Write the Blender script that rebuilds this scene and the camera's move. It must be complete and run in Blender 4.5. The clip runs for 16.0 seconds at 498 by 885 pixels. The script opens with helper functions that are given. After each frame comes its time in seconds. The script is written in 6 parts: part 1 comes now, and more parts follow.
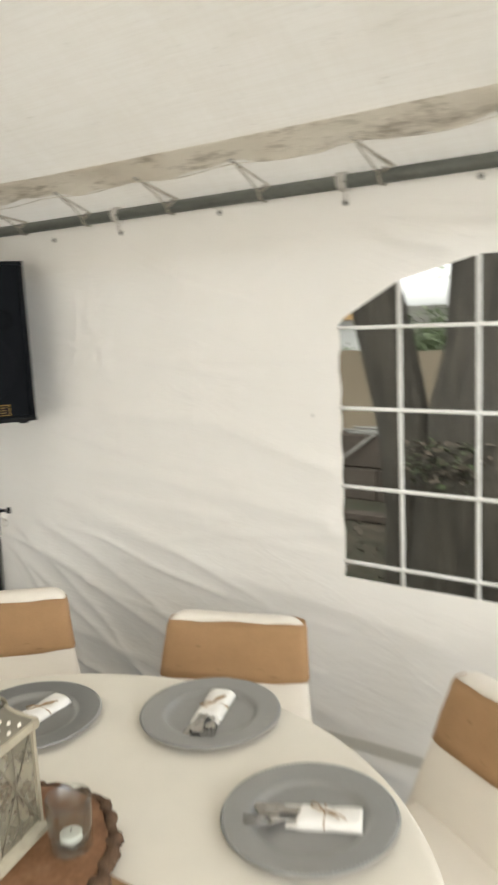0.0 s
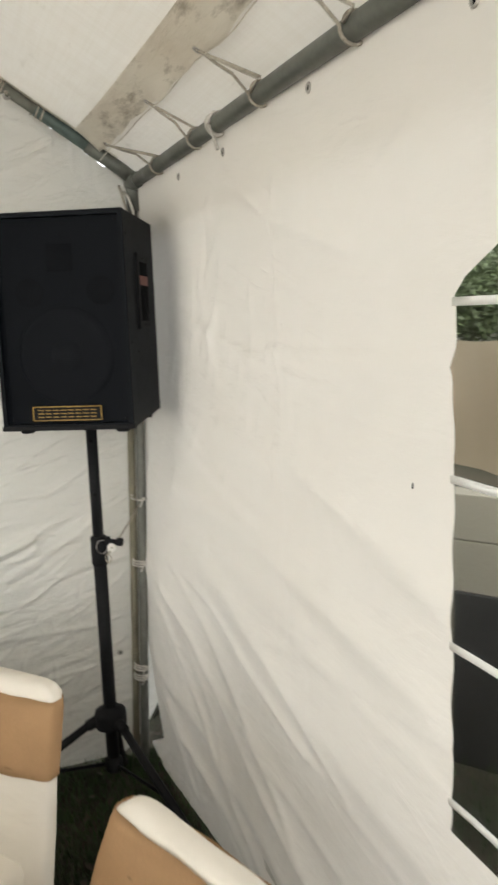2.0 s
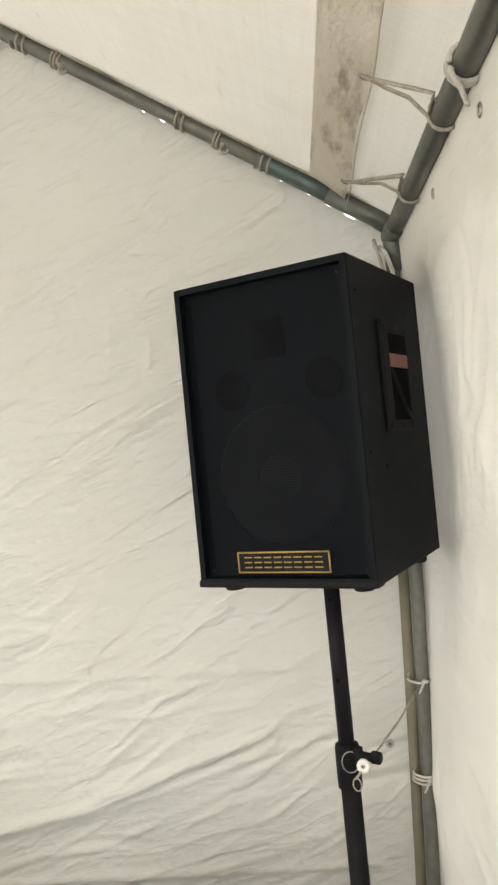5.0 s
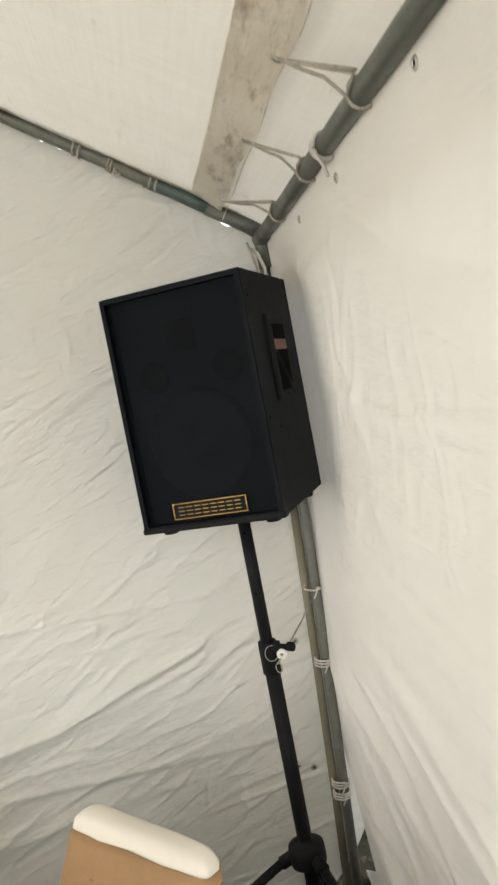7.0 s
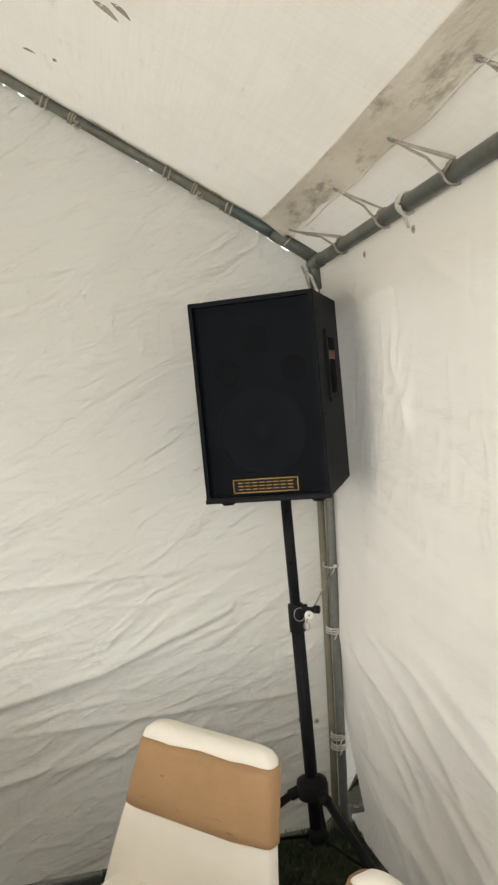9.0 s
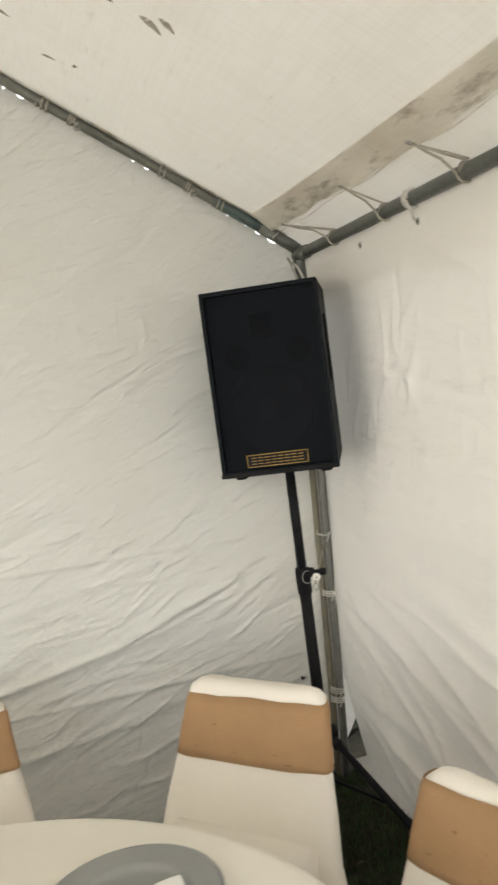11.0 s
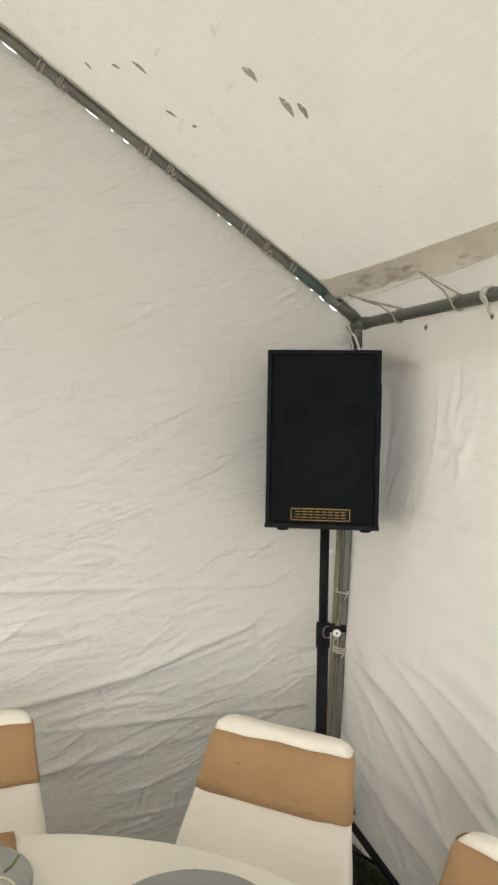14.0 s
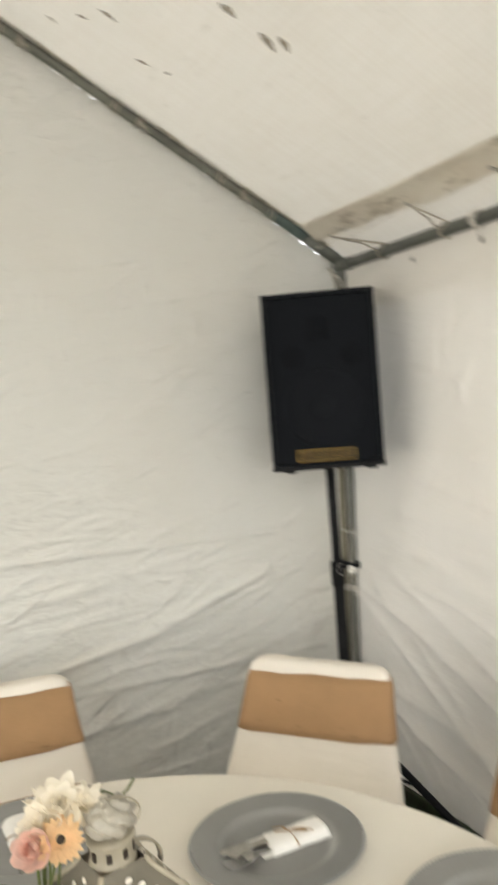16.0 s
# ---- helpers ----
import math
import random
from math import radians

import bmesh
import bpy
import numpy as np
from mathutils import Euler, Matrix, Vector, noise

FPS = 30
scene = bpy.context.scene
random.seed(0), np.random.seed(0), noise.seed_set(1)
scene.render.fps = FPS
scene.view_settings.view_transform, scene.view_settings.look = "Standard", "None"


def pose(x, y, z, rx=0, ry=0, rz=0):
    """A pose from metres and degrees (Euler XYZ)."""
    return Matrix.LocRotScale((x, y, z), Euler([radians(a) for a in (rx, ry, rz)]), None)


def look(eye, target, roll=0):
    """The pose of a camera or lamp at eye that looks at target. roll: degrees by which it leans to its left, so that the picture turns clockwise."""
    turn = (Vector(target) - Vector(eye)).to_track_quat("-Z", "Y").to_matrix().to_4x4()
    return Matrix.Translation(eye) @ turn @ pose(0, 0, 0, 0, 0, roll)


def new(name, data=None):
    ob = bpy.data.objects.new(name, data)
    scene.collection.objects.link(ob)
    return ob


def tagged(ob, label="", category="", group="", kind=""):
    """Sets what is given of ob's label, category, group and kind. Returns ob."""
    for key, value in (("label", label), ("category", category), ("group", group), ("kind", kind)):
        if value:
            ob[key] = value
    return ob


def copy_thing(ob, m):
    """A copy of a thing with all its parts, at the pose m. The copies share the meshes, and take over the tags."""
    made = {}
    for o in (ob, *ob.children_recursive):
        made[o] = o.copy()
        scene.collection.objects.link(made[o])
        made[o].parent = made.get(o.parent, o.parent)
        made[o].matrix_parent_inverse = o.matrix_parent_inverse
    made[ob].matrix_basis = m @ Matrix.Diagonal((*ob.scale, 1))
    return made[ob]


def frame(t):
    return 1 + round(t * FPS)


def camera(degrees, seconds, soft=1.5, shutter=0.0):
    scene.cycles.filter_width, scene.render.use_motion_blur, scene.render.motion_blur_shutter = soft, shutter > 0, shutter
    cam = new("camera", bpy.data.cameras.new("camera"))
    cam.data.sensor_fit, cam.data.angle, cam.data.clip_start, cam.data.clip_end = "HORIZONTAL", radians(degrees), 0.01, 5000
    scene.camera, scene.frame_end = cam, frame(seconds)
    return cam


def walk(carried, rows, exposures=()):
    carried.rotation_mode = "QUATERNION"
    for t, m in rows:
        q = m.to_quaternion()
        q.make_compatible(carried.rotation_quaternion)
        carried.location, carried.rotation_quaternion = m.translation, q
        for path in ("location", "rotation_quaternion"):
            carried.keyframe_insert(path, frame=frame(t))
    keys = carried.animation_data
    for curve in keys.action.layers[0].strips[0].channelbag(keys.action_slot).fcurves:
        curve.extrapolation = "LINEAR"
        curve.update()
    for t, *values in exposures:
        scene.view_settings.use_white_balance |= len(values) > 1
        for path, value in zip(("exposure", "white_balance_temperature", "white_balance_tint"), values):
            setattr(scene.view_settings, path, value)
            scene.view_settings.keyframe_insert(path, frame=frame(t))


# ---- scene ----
cam = camera(35.3, 16.0, soft=2.4, shutter=0.4)
METRES, EYE, TILT, LEAN, TURN = 4.56, 1.68, 0.0, 0.0, 35.7
ROWS = [
    (0.0, 0.0, 0.0, 0.0, -0.44, -9.46, 2.66),
    (0.2, 0.0128, 0.0393, -0.0051, 5.06, -8.3, -0.42),
    (0.5, 0.0434, 0.0831, -0.0099, 10.01, -8.65, 0.86),
    (0.7, 0.0583, 0.1121, -0.0115, 11.85, -8.25, 0.37),
    (1.0, 0.0908, 0.1487, -0.0145, 16.17, -9.7, 2.64),
    (1.2, 0.1178, 0.1768, -0.0148, 21.4, -8.51, 1.26),
    (1.5, 0.1447, 0.2263, -0.0164, 26.13, -10.58, 1.51),
    (1.7, 0.144, 0.2581, -0.0152, 27.5, -9.91, 1.63),
    (2.0, 0.141, 0.302, -0.0154, 32.55, -9.26, 2.03),
    (2.2, 0.1397, 0.3308, -0.0152, 37.75, -8.4, 3.17),
    (2.4, 0.1344, 0.3592, -0.0148, 45.37, -7.13, 2.87),
    (2.5, 0.1321, 0.3668, -0.013, 46.58, -7.03, 2.52),
    (2.7, 0.1256, 0.3873, -0.0145, 49.72, -6.34, 3.71),
    (3.0, 0.106, 0.4019, -0.0124, 50.72, -5.16, 3.18),
    (3.5, 0.0742, 0.425, -0.0119, 52.07, -3.91, 2.74),
    (3.7, 0.0643, 0.4383, -0.014, 54.02, -2.75, 2.69),
    (4.0, 0.0542, 0.4554, -0.0144, 56.12, -2.08, 2.03),
    (4.2, 0.0508, 0.4617, -0.0238, 56.27, -0.37, 3.07),
    (6.3, 0.0675, 0.4665, -0.0219, 58.78, -1.23, 9.07),
    (6.5, 0.0796, 0.4427, -0.0175, 54.43, -2.32, 10.9),
    (7.0, 0.1142, 0.3846, -0.0106, 46.84, -4.18, 10.79),
    (7.2, 0.1208, 0.3667, -0.0104, 48.34, -2.86, 8.84),
    (7.5, 0.1168, 0.3447, -0.0132, 51.97, -1.16, 10.81),
    (7.7, 0.1196, 0.3231, -0.0133, 51.86, -1.19, 8.95),
    (8.0, 0.129, 0.2945, -0.0132, 46.43, -2.97, 5.85),
    (8.2, 0.1343, 0.285, -0.0089, 44.11, -5.01, 5.65),
    (10.3, 0.1187, 0.2627, -0.0097, 41.49, -0.42, 6.47),
    (10.5, 0.1227, 0.2485, -0.0127, 37.6, -2.28, 7.81),
    (10.7, 0.1209, 0.224, -0.0121, 35.87, -4.17, 8.02),
    (11.0, 0.1015, 0.1955, -0.0104, 36.51, -4.95, 7.58),
    (11.3, 0.0831, 0.1783, -0.0094, 37.6, -2.39, 7.36),
    (11.5, 0.0719, 0.1745, -0.0087, 38.26, -1.12, 7.6),
    (11.7, 0.0668, 0.1654, -0.0098, 37.08, -0.98, 7.58),
    (12.0, 0.0644, 0.1505, -0.0089, 31.8, -3.8, 4.09),
    (12.3, 0.0622, 0.1325, -0.0048, 27.39, -5.28, 1.33),
    (12.5, 0.0614, 0.1259, -0.0025, 26.34, -5.77, 0.89),
    (12.7, 0.0622, 0.1228, -0.0007, 27.13, -5.78, 0.32),
    (13.0, 0.0662, 0.123, 0.0015, 30.21, -4.02, 0.07),
    (13.5, 0.0689, 0.1369, -0.0015, 33.45, -1.8, -0.86),
    (14.0, 0.0693, 0.1402, -0.0014, 34.9, -1.73, -0.91),
    (14.5, 0.0684, 0.1413, -0.0018, 35.22, -1.76, -0.48),
    (15.0, 0.066, 0.1426, -0.0019, 35.27, -1.82, -0.61),
    (15.5, 0.0599, 0.139, -0.0062, 37.35, -1.8, -0.54),
    (15.7, 0.054, 0.1338, -0.0102, 39.71, -1.61, 1.38),
    (16.0, 0.045, 0.1189, -0.0152, 31.8, -4.18, 4.7),
]
walk(cam, [(t, pose(0, 0, EYE, TILT, LEAN, TURN) @ pose(METRES * x, METRES * y, METRES * z, 90 + pitch, roll, yaw)) for t, x, y, z, yaw, pitch, roll in ROWS],
     exposures=[(0.0, 2.44, 6600, 7), (1.0, 2.37, 6540, 7), (1.7, 2.36, 6540, 7), (2.5, 2.62, 6850, 7), (3.5, 2.72, 6850, 7), (4.2, 2.68, 6850, 7), (6.5, 2.62, 6720, 7), (7.5, 2.44, 6720, 7), (8.0, 2.52, 6720, 7), (10.5, 2.42, 6720, 7), (13.0, 2.42, 6720, 7), (15.0, 2.42, 6720, 7), (16.0, 2.46, 6720, 7)])

# ---- light ----
SUN_ELEVATION, SUN_AZIMUTH = 55.0, 165.0
world = bpy.data.worlds.new("sky")
scene.world = world
world.use_nodes = True
wn = world.node_tree
sky = wn.nodes.new("ShaderNodeTexSky")
sky.sky_type = "NISHITA"
sky.sun_disc = False
sky.sun_elevation = radians(SUN_ELEVATION)
sky.sun_rotation = radians(SUN_AZIMUTH)
sky.air_density, sky.dust_density, sky.ozone_density = 1.0, 2.0, 0.5
hazy = wn.nodes.new("ShaderNodeHueSaturation")
hazy.inputs["Saturation"].default_value = 0.12
wn.links.new(sky.outputs["Color"], hazy.inputs["Color"])
wn.links.new(hazy.outputs["Color"], wn.nodes["Background"].inputs["Color"])
wn.nodes["Background"].inputs["Strength"].default_value = 0.15
sun_data = bpy.data.lights.new("sun", "SUN")
sun_data.energy, sun_data.angle, sun_data.color = 0.8, radians(20), (1.0, 0.97, 0.92)
sun = new("sun", sun_data)
_a, _e = radians(SUN_AZIMUTH), radians(SUN_ELEVATION)
sun.matrix_world = look((9 * math.sin(_a) * math.cos(_e), 9 * math.cos(_a) * math.cos(_e), 9 * math.sin(_e)), (0, 0, 0))

# added fill lamp for daylight from the unseen, open tent end behind the camera
end_data = bpy.data.lights.new("open_end_fill", "AREA")
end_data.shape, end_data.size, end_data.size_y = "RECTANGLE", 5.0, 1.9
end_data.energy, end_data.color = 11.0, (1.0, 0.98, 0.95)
end_light = new("open_end_fill", end_data)
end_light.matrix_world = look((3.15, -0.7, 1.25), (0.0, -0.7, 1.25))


# ---- materials ----
def mat(name):
    m = bpy.data.materials.new(name)
    m.use_nodes = True
    return m, m.node_tree, m.node_tree.nodes["Principled BSDF"]


def node(nt, kind, **values):
    n = nt.nodes.new(kind)
    for key, value in values.items():
        n.inputs[key.replace("_", " ")].default_value = value
    return n


def noise_tex(nt, scale, detail=4.0, rough=0.55, stretch=None, space="Object"):
    co = nt.nodes.new("ShaderNodeTexCoord")
    out = co.outputs[space]
    if stretch:
        mp = nt.nodes.new("ShaderNodeMapping")
        mp.inputs["Scale"].default_value = stretch
        nt.links.new(out, mp.inputs["Vector"])
        out = mp.outputs["Vector"]
    n = node(nt, "ShaderNodeTexNoise", Scale=scale, Detail=detail, Roughness=rough)
    nt.links.new(out, n.inputs["Vector"])
    return n.outputs["Fac"]


def ramp(nt, fac, stops):
    r = nt.nodes.new("ShaderNodeValToRGB")
    while len(r.color_ramp.elements) < len(stops):
        r.color_ramp.elements.new(0.5)
    for el, (p, c) in zip(r.color_ramp.elements, stops):
        el.position, el.color = p, (*c, 1.0)
    nt.links.new(fac, r.inputs["Fac"])
    return r.outputs["Color"]


def mixed(nt, fac, a, b, mode="MIX"):
    m = nt.nodes.new("ShaderNodeMix")
    m.data_type, m.blend_type = "RGBA", mode
    for sock, v in ((m.inputs["Factor"], fac), (m.inputs["A"], a), (m.inputs["B"], b)):
        if isinstance(v, (int, float)):
            sock.default_value = v
        elif isinstance(v, tuple):
            sock.default_value = (*v, 1.0)
        else:
            nt.links.new(v, sock)
    return m.outputs["Result"]


def bump(nt, height, strength, distance, normal=None):
    b = node(nt, "ShaderNodeBump", Strength=strength, Distance=distance)
    nt.links.new(height, b.inputs["Height"])
    if normal:
        nt.links.new(normal, b.inputs["Normal"])
    return b.outputs["Normal"]


def plain(name, color, rough=0.5, metal=0.0, spec=0.5, vary=0.12, scale=30.0, bumps=0.15, dist=0.001, rvary=0.15, stretch=None):
    """A surface of one base colour with grain at two scales and small relief."""
    m, nt, p = mat(name)
    fine = noise_tex(nt, scale, 5.0, stretch=stretch)
    broad = noise_tex(nt, scale * 0.13, 3.0, stretch=stretch)
    lo = tuple(c * (1 - vary) for c in color)
    hi = tuple(min(1.0, c * (1 + vary)) for c in color)
    col = mixed(nt, 0.5, ramp(nt, fine, [(0.3, lo), (0.7, hi)]), ramp(nt, broad, [(0.3, lo), (0.7, hi)]))
    nt.links.new(col, p.inputs["Base Color"])
    p.inputs["Metallic"].default_value = metal
    p.inputs["Specular IOR Level"].default_value = spec
    r = ramp(nt, broad, [(0.3, (max(0.02, rough - rvary),) * 3), (0.7, (min(1.0, rough + rvary),) * 3)])
    nt.links.new(r, p.inputs["Roughness"])
    nt.links.new(bump(nt, fine, bumps, dist), p.inputs["Normal"])
    return m


def tarp(name, color, through_share, stretch=(1, 1, 1), dirt=(0.62, 0.56, 0.46), dirt_amount=0.25, crinkle=0.5, blotch=0.0, ridge=0.0, lean=(0, 0, 0), weave=0.0, blotch_at=0.52):
    """White woven tarpaulin that lets some daylight through."""
    m, nt, p = mat(name)
    co = nt.nodes.new("ShaderNodeTexCoord").outputs["Object"]
    cloudy = noise_tex(nt, 1.7, 5.0, 0.6)
    specks = noise_tex(nt, 55.0, 3.0, 0.6)
    base = mixed(nt, ramp(nt, cloudy, [(0.45, (0, 0, 0)), (0.8, (dirt_amount,) * 3)]), color, dirt)
    if blotch:
        marks = noise_tex(nt, 8.0, 5.0, 0.7, (0.7, 2.2, 2.2))
        base = mixed(nt, ramp(nt, marks, [(blotch_at, (0, 0, 0)), (blotch_at + 0.16, (blotch,) * 3)]), base, tuple(c * 0.55 for c in dirt))
    base = mixed(nt, ramp(nt, specks, [(0.72, (0, 0, 0)), (0.8, (0.25,) * 3)]), base, dirt)
    if weave:
        # loose threads that cross
        for st in ((22, 0.8, 0.8), (0.8, 22, 22)):
            base = mixed(nt, ramp(nt, noise_tex(nt, 5.0, 4.0, 0.65, st), [(0.40, (weave,) * 3), (0.56, (0, 0, 0))]), base, dirt)
    creases = noise_tex(nt, 9.0, 6.0, 0.62, stretch)
    threads = noise_tex(nt, 60.0, 2.0, 0.5, (1, 1, 14))
    threads2 = noise_tex(nt, 60.0, 2.0, 0.5, (14, 14, 1))
    n1 = bump(nt, creases, crinkle, 0.012)
    n2 = bump(nt, threads, 0.10, 0.002, n1)
    n3 = bump(nt, threads2, 0.10, 0.002, n2)
    if ridge:
        # sharp thin creases along the zero lines of a leaning noise
        for scale, share, dist in ((3.2, 1.0, 0.010), (9.0, 0.8, 0.005)):
            mp = nt.nodes.new("ShaderNodeMapping")
            mp.inputs["Rotation"].default_value = tuple(radians(a) for a in lean)
            nt.links.new(co, mp.inputs["Vector"])
            sq = nt.nodes.new("ShaderNodeMapping")
            sq.inputs["Scale"].default_value = (0.5, 0.5, 1.8)
            nt.links.new(mp.outputs["Vector"], sq.inputs["Vector"])
            nz = node(nt, "ShaderNodeTexNoise", Scale=scale, Detail=3.0, Roughness=0.5, Distortion=0.6)
            nt.links.new(sq.outputs["Vector"], nz.inputs["Vector"])
            line = ramp(nt, nz.outputs["Fac"], [(0.40, (0, 0, 0)), (0.49, (1, 1, 1)), (0.53, (0.6,) * 3), (0.64, (0, 0, 0))])
            n1 = bump(nt, line, ridge * share, dist, n1)
            n3 = bump(nt, line, ridge * share, dist, n3)
    p.inputs["Roughness"].default_value = 0.55
    p.inputs["Specular IOR Level"].default_value = 0.3
    nt.links.new(base, p.inputs["Base Color"])
    nt.links.new(n3, p.inputs["Normal"])
    tr = nt.nodes.new("ShaderNodeBsdfTranslucent")
    nt.links.new(base, tr.inputs["Color"])
    nt.links.new(n1, tr.inputs["Normal"])
    mx = nt.nodes.new("ShaderNodeMixShader")
    mx.inputs["Fac"].default_value = through_share
    nt.links.new(p.outputs["BSDF"], mx.inputs[1])
    nt.links.new(tr.outputs["BSDF"], mx.inputs[2])
    nt.links.new(mx.outputs["Shader"], nt.nodes["Material Output"].inputs["Surface"])
    return m


def woven(name, color, scale, strength=0.6, rough=0.9, vary=0.25, wrinkle=0.0, flecks=0.0):
    """Cloth with crossing threads."""
    m, nt, p = mat(name)
    warp = noise_tex(nt, scale, 2.0, 0.5, (1, 6, 6))
    weft = noise_tex(nt, scale, 2.0, 0.5, (6, 1, 6))
    broad = noise_tex(nt, scale * 0.05, 4.0)
    lo, hi = tuple(c * (1 - vary) for c in color), tuple(min(1, c * (1 + vary)) for c in color)
    col = mixed(nt, 0.5, ramp(nt, warp, [(0.35, lo), (0.65, hi)]), ramp(nt, weft, [(0.35, lo), (0.65, hi)]))
    col = mixed(nt, 0.35, col, ramp(nt, broad, [(0.3, lo), (0.7, hi)]))
    nt.links.new(col, p.inputs["Base Color"])
    p.inputs["Roughness"].default_value = rough
    p.inputs["Specular IOR Level"].default_value = 0.2
    n1 = bump(nt, warp, strength, 0.0015)
    if wrinkle:
        n1 = bump(nt, noise_tex(nt, 7.0, 3.0, 0.5, (1, 1, 2.5)), wrinkle, 0.012, n1)
    if flecks:
        dots = ramp(nt, noise_tex(nt, 26.0, 2.0, 0.5, (0.6, 0.6, 3.0)), [(0.70, (0, 0, 0)), (0.76, (flecks,) * 3)])
        nt.links.new(mixed(nt, dots, col, tuple(c * 0.35 for c in color)), p.inputs["Base Color"])
    nt.links.new(bump(nt, weft, strength, 0.0015, n1), p.inputs["Normal"])
    return m


def faint(name, color, strength, low=0.15):
    """A thin layer of colour that lets the cloth show through in patches."""
    m, nt, p = mat(name)
    p.inputs["Base Color"].default_value = (*color, 1)
    p.inputs["Roughness"].default_value = 0.9
    f = ramp(nt, noise_tex(nt, 45.0, 4.0), [(0.30 if low else 0.24, (low,) * 3), (0.52 if low else 0.50, (strength,) * 3)])
    tp = nt.nodes.new("ShaderNodeBsdfTransparent")
    mx = nt.nodes.new("ShaderNodeMixShader")
    nt.links.new(f, mx.inputs["Fac"])
    nt.links.new(tp.outputs["BSDF"], mx.inputs[1])
    nt.links.new(p.outputs["BSDF"], mx.inputs[2])
    nt.links.new(mx.outputs["Shader"], nt.nodes["Material Output"].inputs["Surface"])
    return m


def rope_mat(name, light, dark):
    m, nt, p = mat(name)
    co = nt.nodes.new("ShaderNodeTexCoord").outputs["Object"]
    v = node(nt, "ShaderNodeTexVoronoi", Scale=260.0)
    nt.links.new(co, v.inputs["Vector"])
    col = ramp(nt, v.outputs["Distance"], [(0.12, dark), (0.3, light), (1.0, light)])
    col = mixed(nt, 0.4, col, ramp(nt, noise_tex(nt, 40.0), [(0.35, dark), (0.6, light)]))
    nt.links.new(col, p.inputs["Base Color"])
    nt.links.new(bump(nt, v.outputs["Distance"], 0.7, 0.002), p.inputs["Normal"])
    p.inputs["Roughness"].default_value = 0.85
    return m


def clear_sheet(name, tint=(0.68, 0.685, 0.665), rough=0.2, gloss=0.15, ripple=0.2, least=0.015):
    """Thin clear vinyl: see-through, with a weak gloss that ripples."""
    m, nt, p = mat(name)
    tp = nt.nodes.new("ShaderNodeBsdfTransparent")
    tp.inputs["Color"].default_value = (*tint, 1)
    gl = nt.nodes.new("ShaderNodeBsdfGlossy")
    gl.inputs["Roughness"].default_value = rough
    nt.links.new(bump(nt, noise_tex(nt, 5.0, 3.0), ripple, 0.02), gl.inputs["Normal"])
    lw = nt.nodes.new("ShaderNodeLayerWeight")
    lw.inputs["Blend"].default_value = 0.5
    pw = nt.nodes.new("ShaderNodeMath")
    pw.operation = "POWER"
    nt.links.new(lw.outputs["Facing"], pw.inputs[0])
    pw.inputs[1].default_value = 3.5
    fr = nt.nodes.new("ShaderNodeMath")
    fr.operation = "MULTIPLY_ADD"
    nt.links.new(pw.outputs["Value"], fr.inputs[0])
    fr.inputs[1].default_value, fr.inputs[2].default_value = gloss, least
    mx = nt.nodes.new("ShaderNodeMixShader")
    nt.links.new(fr.outputs["Value"], mx.inputs["Fac"])
    nt.links.new(tp.outputs["BSDF"], mx.inputs[1])
    nt.links.new(gl.outputs["BSDF"], mx.inputs[2])
    nt.links.new(mx.outputs["Shader"], nt.nodes["Material Output"].inputs["Surface"])
    return m


def grille_mat(name):
    """Black perforated steel: round holes 4 mm apart, staggered."""
    m, nt, p = mat(name)
    co = nt.nodes.new("ShaderNodeTexCoord").outputs["Object"]
    sep = nt.nodes.new("ShaderNodeSeparateXYZ")
    nt.links.new(co, sep.inputs["Vector"])

    def op(kind, a, b=None):
        n = nt.nodes.new("ShaderNodeMath")
        n.operation = kind
        for sock, v in ((n.inputs[0], a), (n.inputs[1], b)):
            if v is None:
                continue
            if isinstance(v, (int, float)):
                sock.default_value = v
            else:
                nt.links.new(v, sock)
        return n.outputs["Value"]

    def dots(dx, dy):
        px, py = 0.0062, 0.0062 * 1.732
        u = op("SUBTRACT", op("FLOORED_MODULO", op("ADD", sep.outputs["X"], dx * px + 5 * px), px), px / 2)
        v = op("SUBTRACT", op("FLOORED_MODULO", op("ADD", sep.outputs["Z"], dy * py + 5 * py), py), py / 2)
        return op("SQRT", op("ADD", op("MULTIPLY", u, u), op("MULTIPLY", v, v)))

    near = op("MINIMUM", dots(0, 0), dots(0.5, 0.5))
    hole = op("LESS_THAN", near, 0.0022)
    p.inputs["Base Color"].default_value = (0.0045, 0.006, 0.009, 1)
    p.inputs["Specular IOR Level"].default_value = 0.09
    p.inputs["Roughness"].default_value = 0.5
    tp = nt.nodes.new("ShaderNodeBsdfTransparent")
    mx = nt.nodes.new("ShaderNodeMixShader")
    nt.links.new(hole, mx.inputs["Fac"])
    nt.links.new(p.outputs["BSDF"], mx.inputs[1])
    nt.links.new(tp.outputs["BSDF"], mx.inputs[2])
    nt.links.new(mx.outputs["Shader"], nt.nodes["Material Output"].inputs["Surface"])
    return m


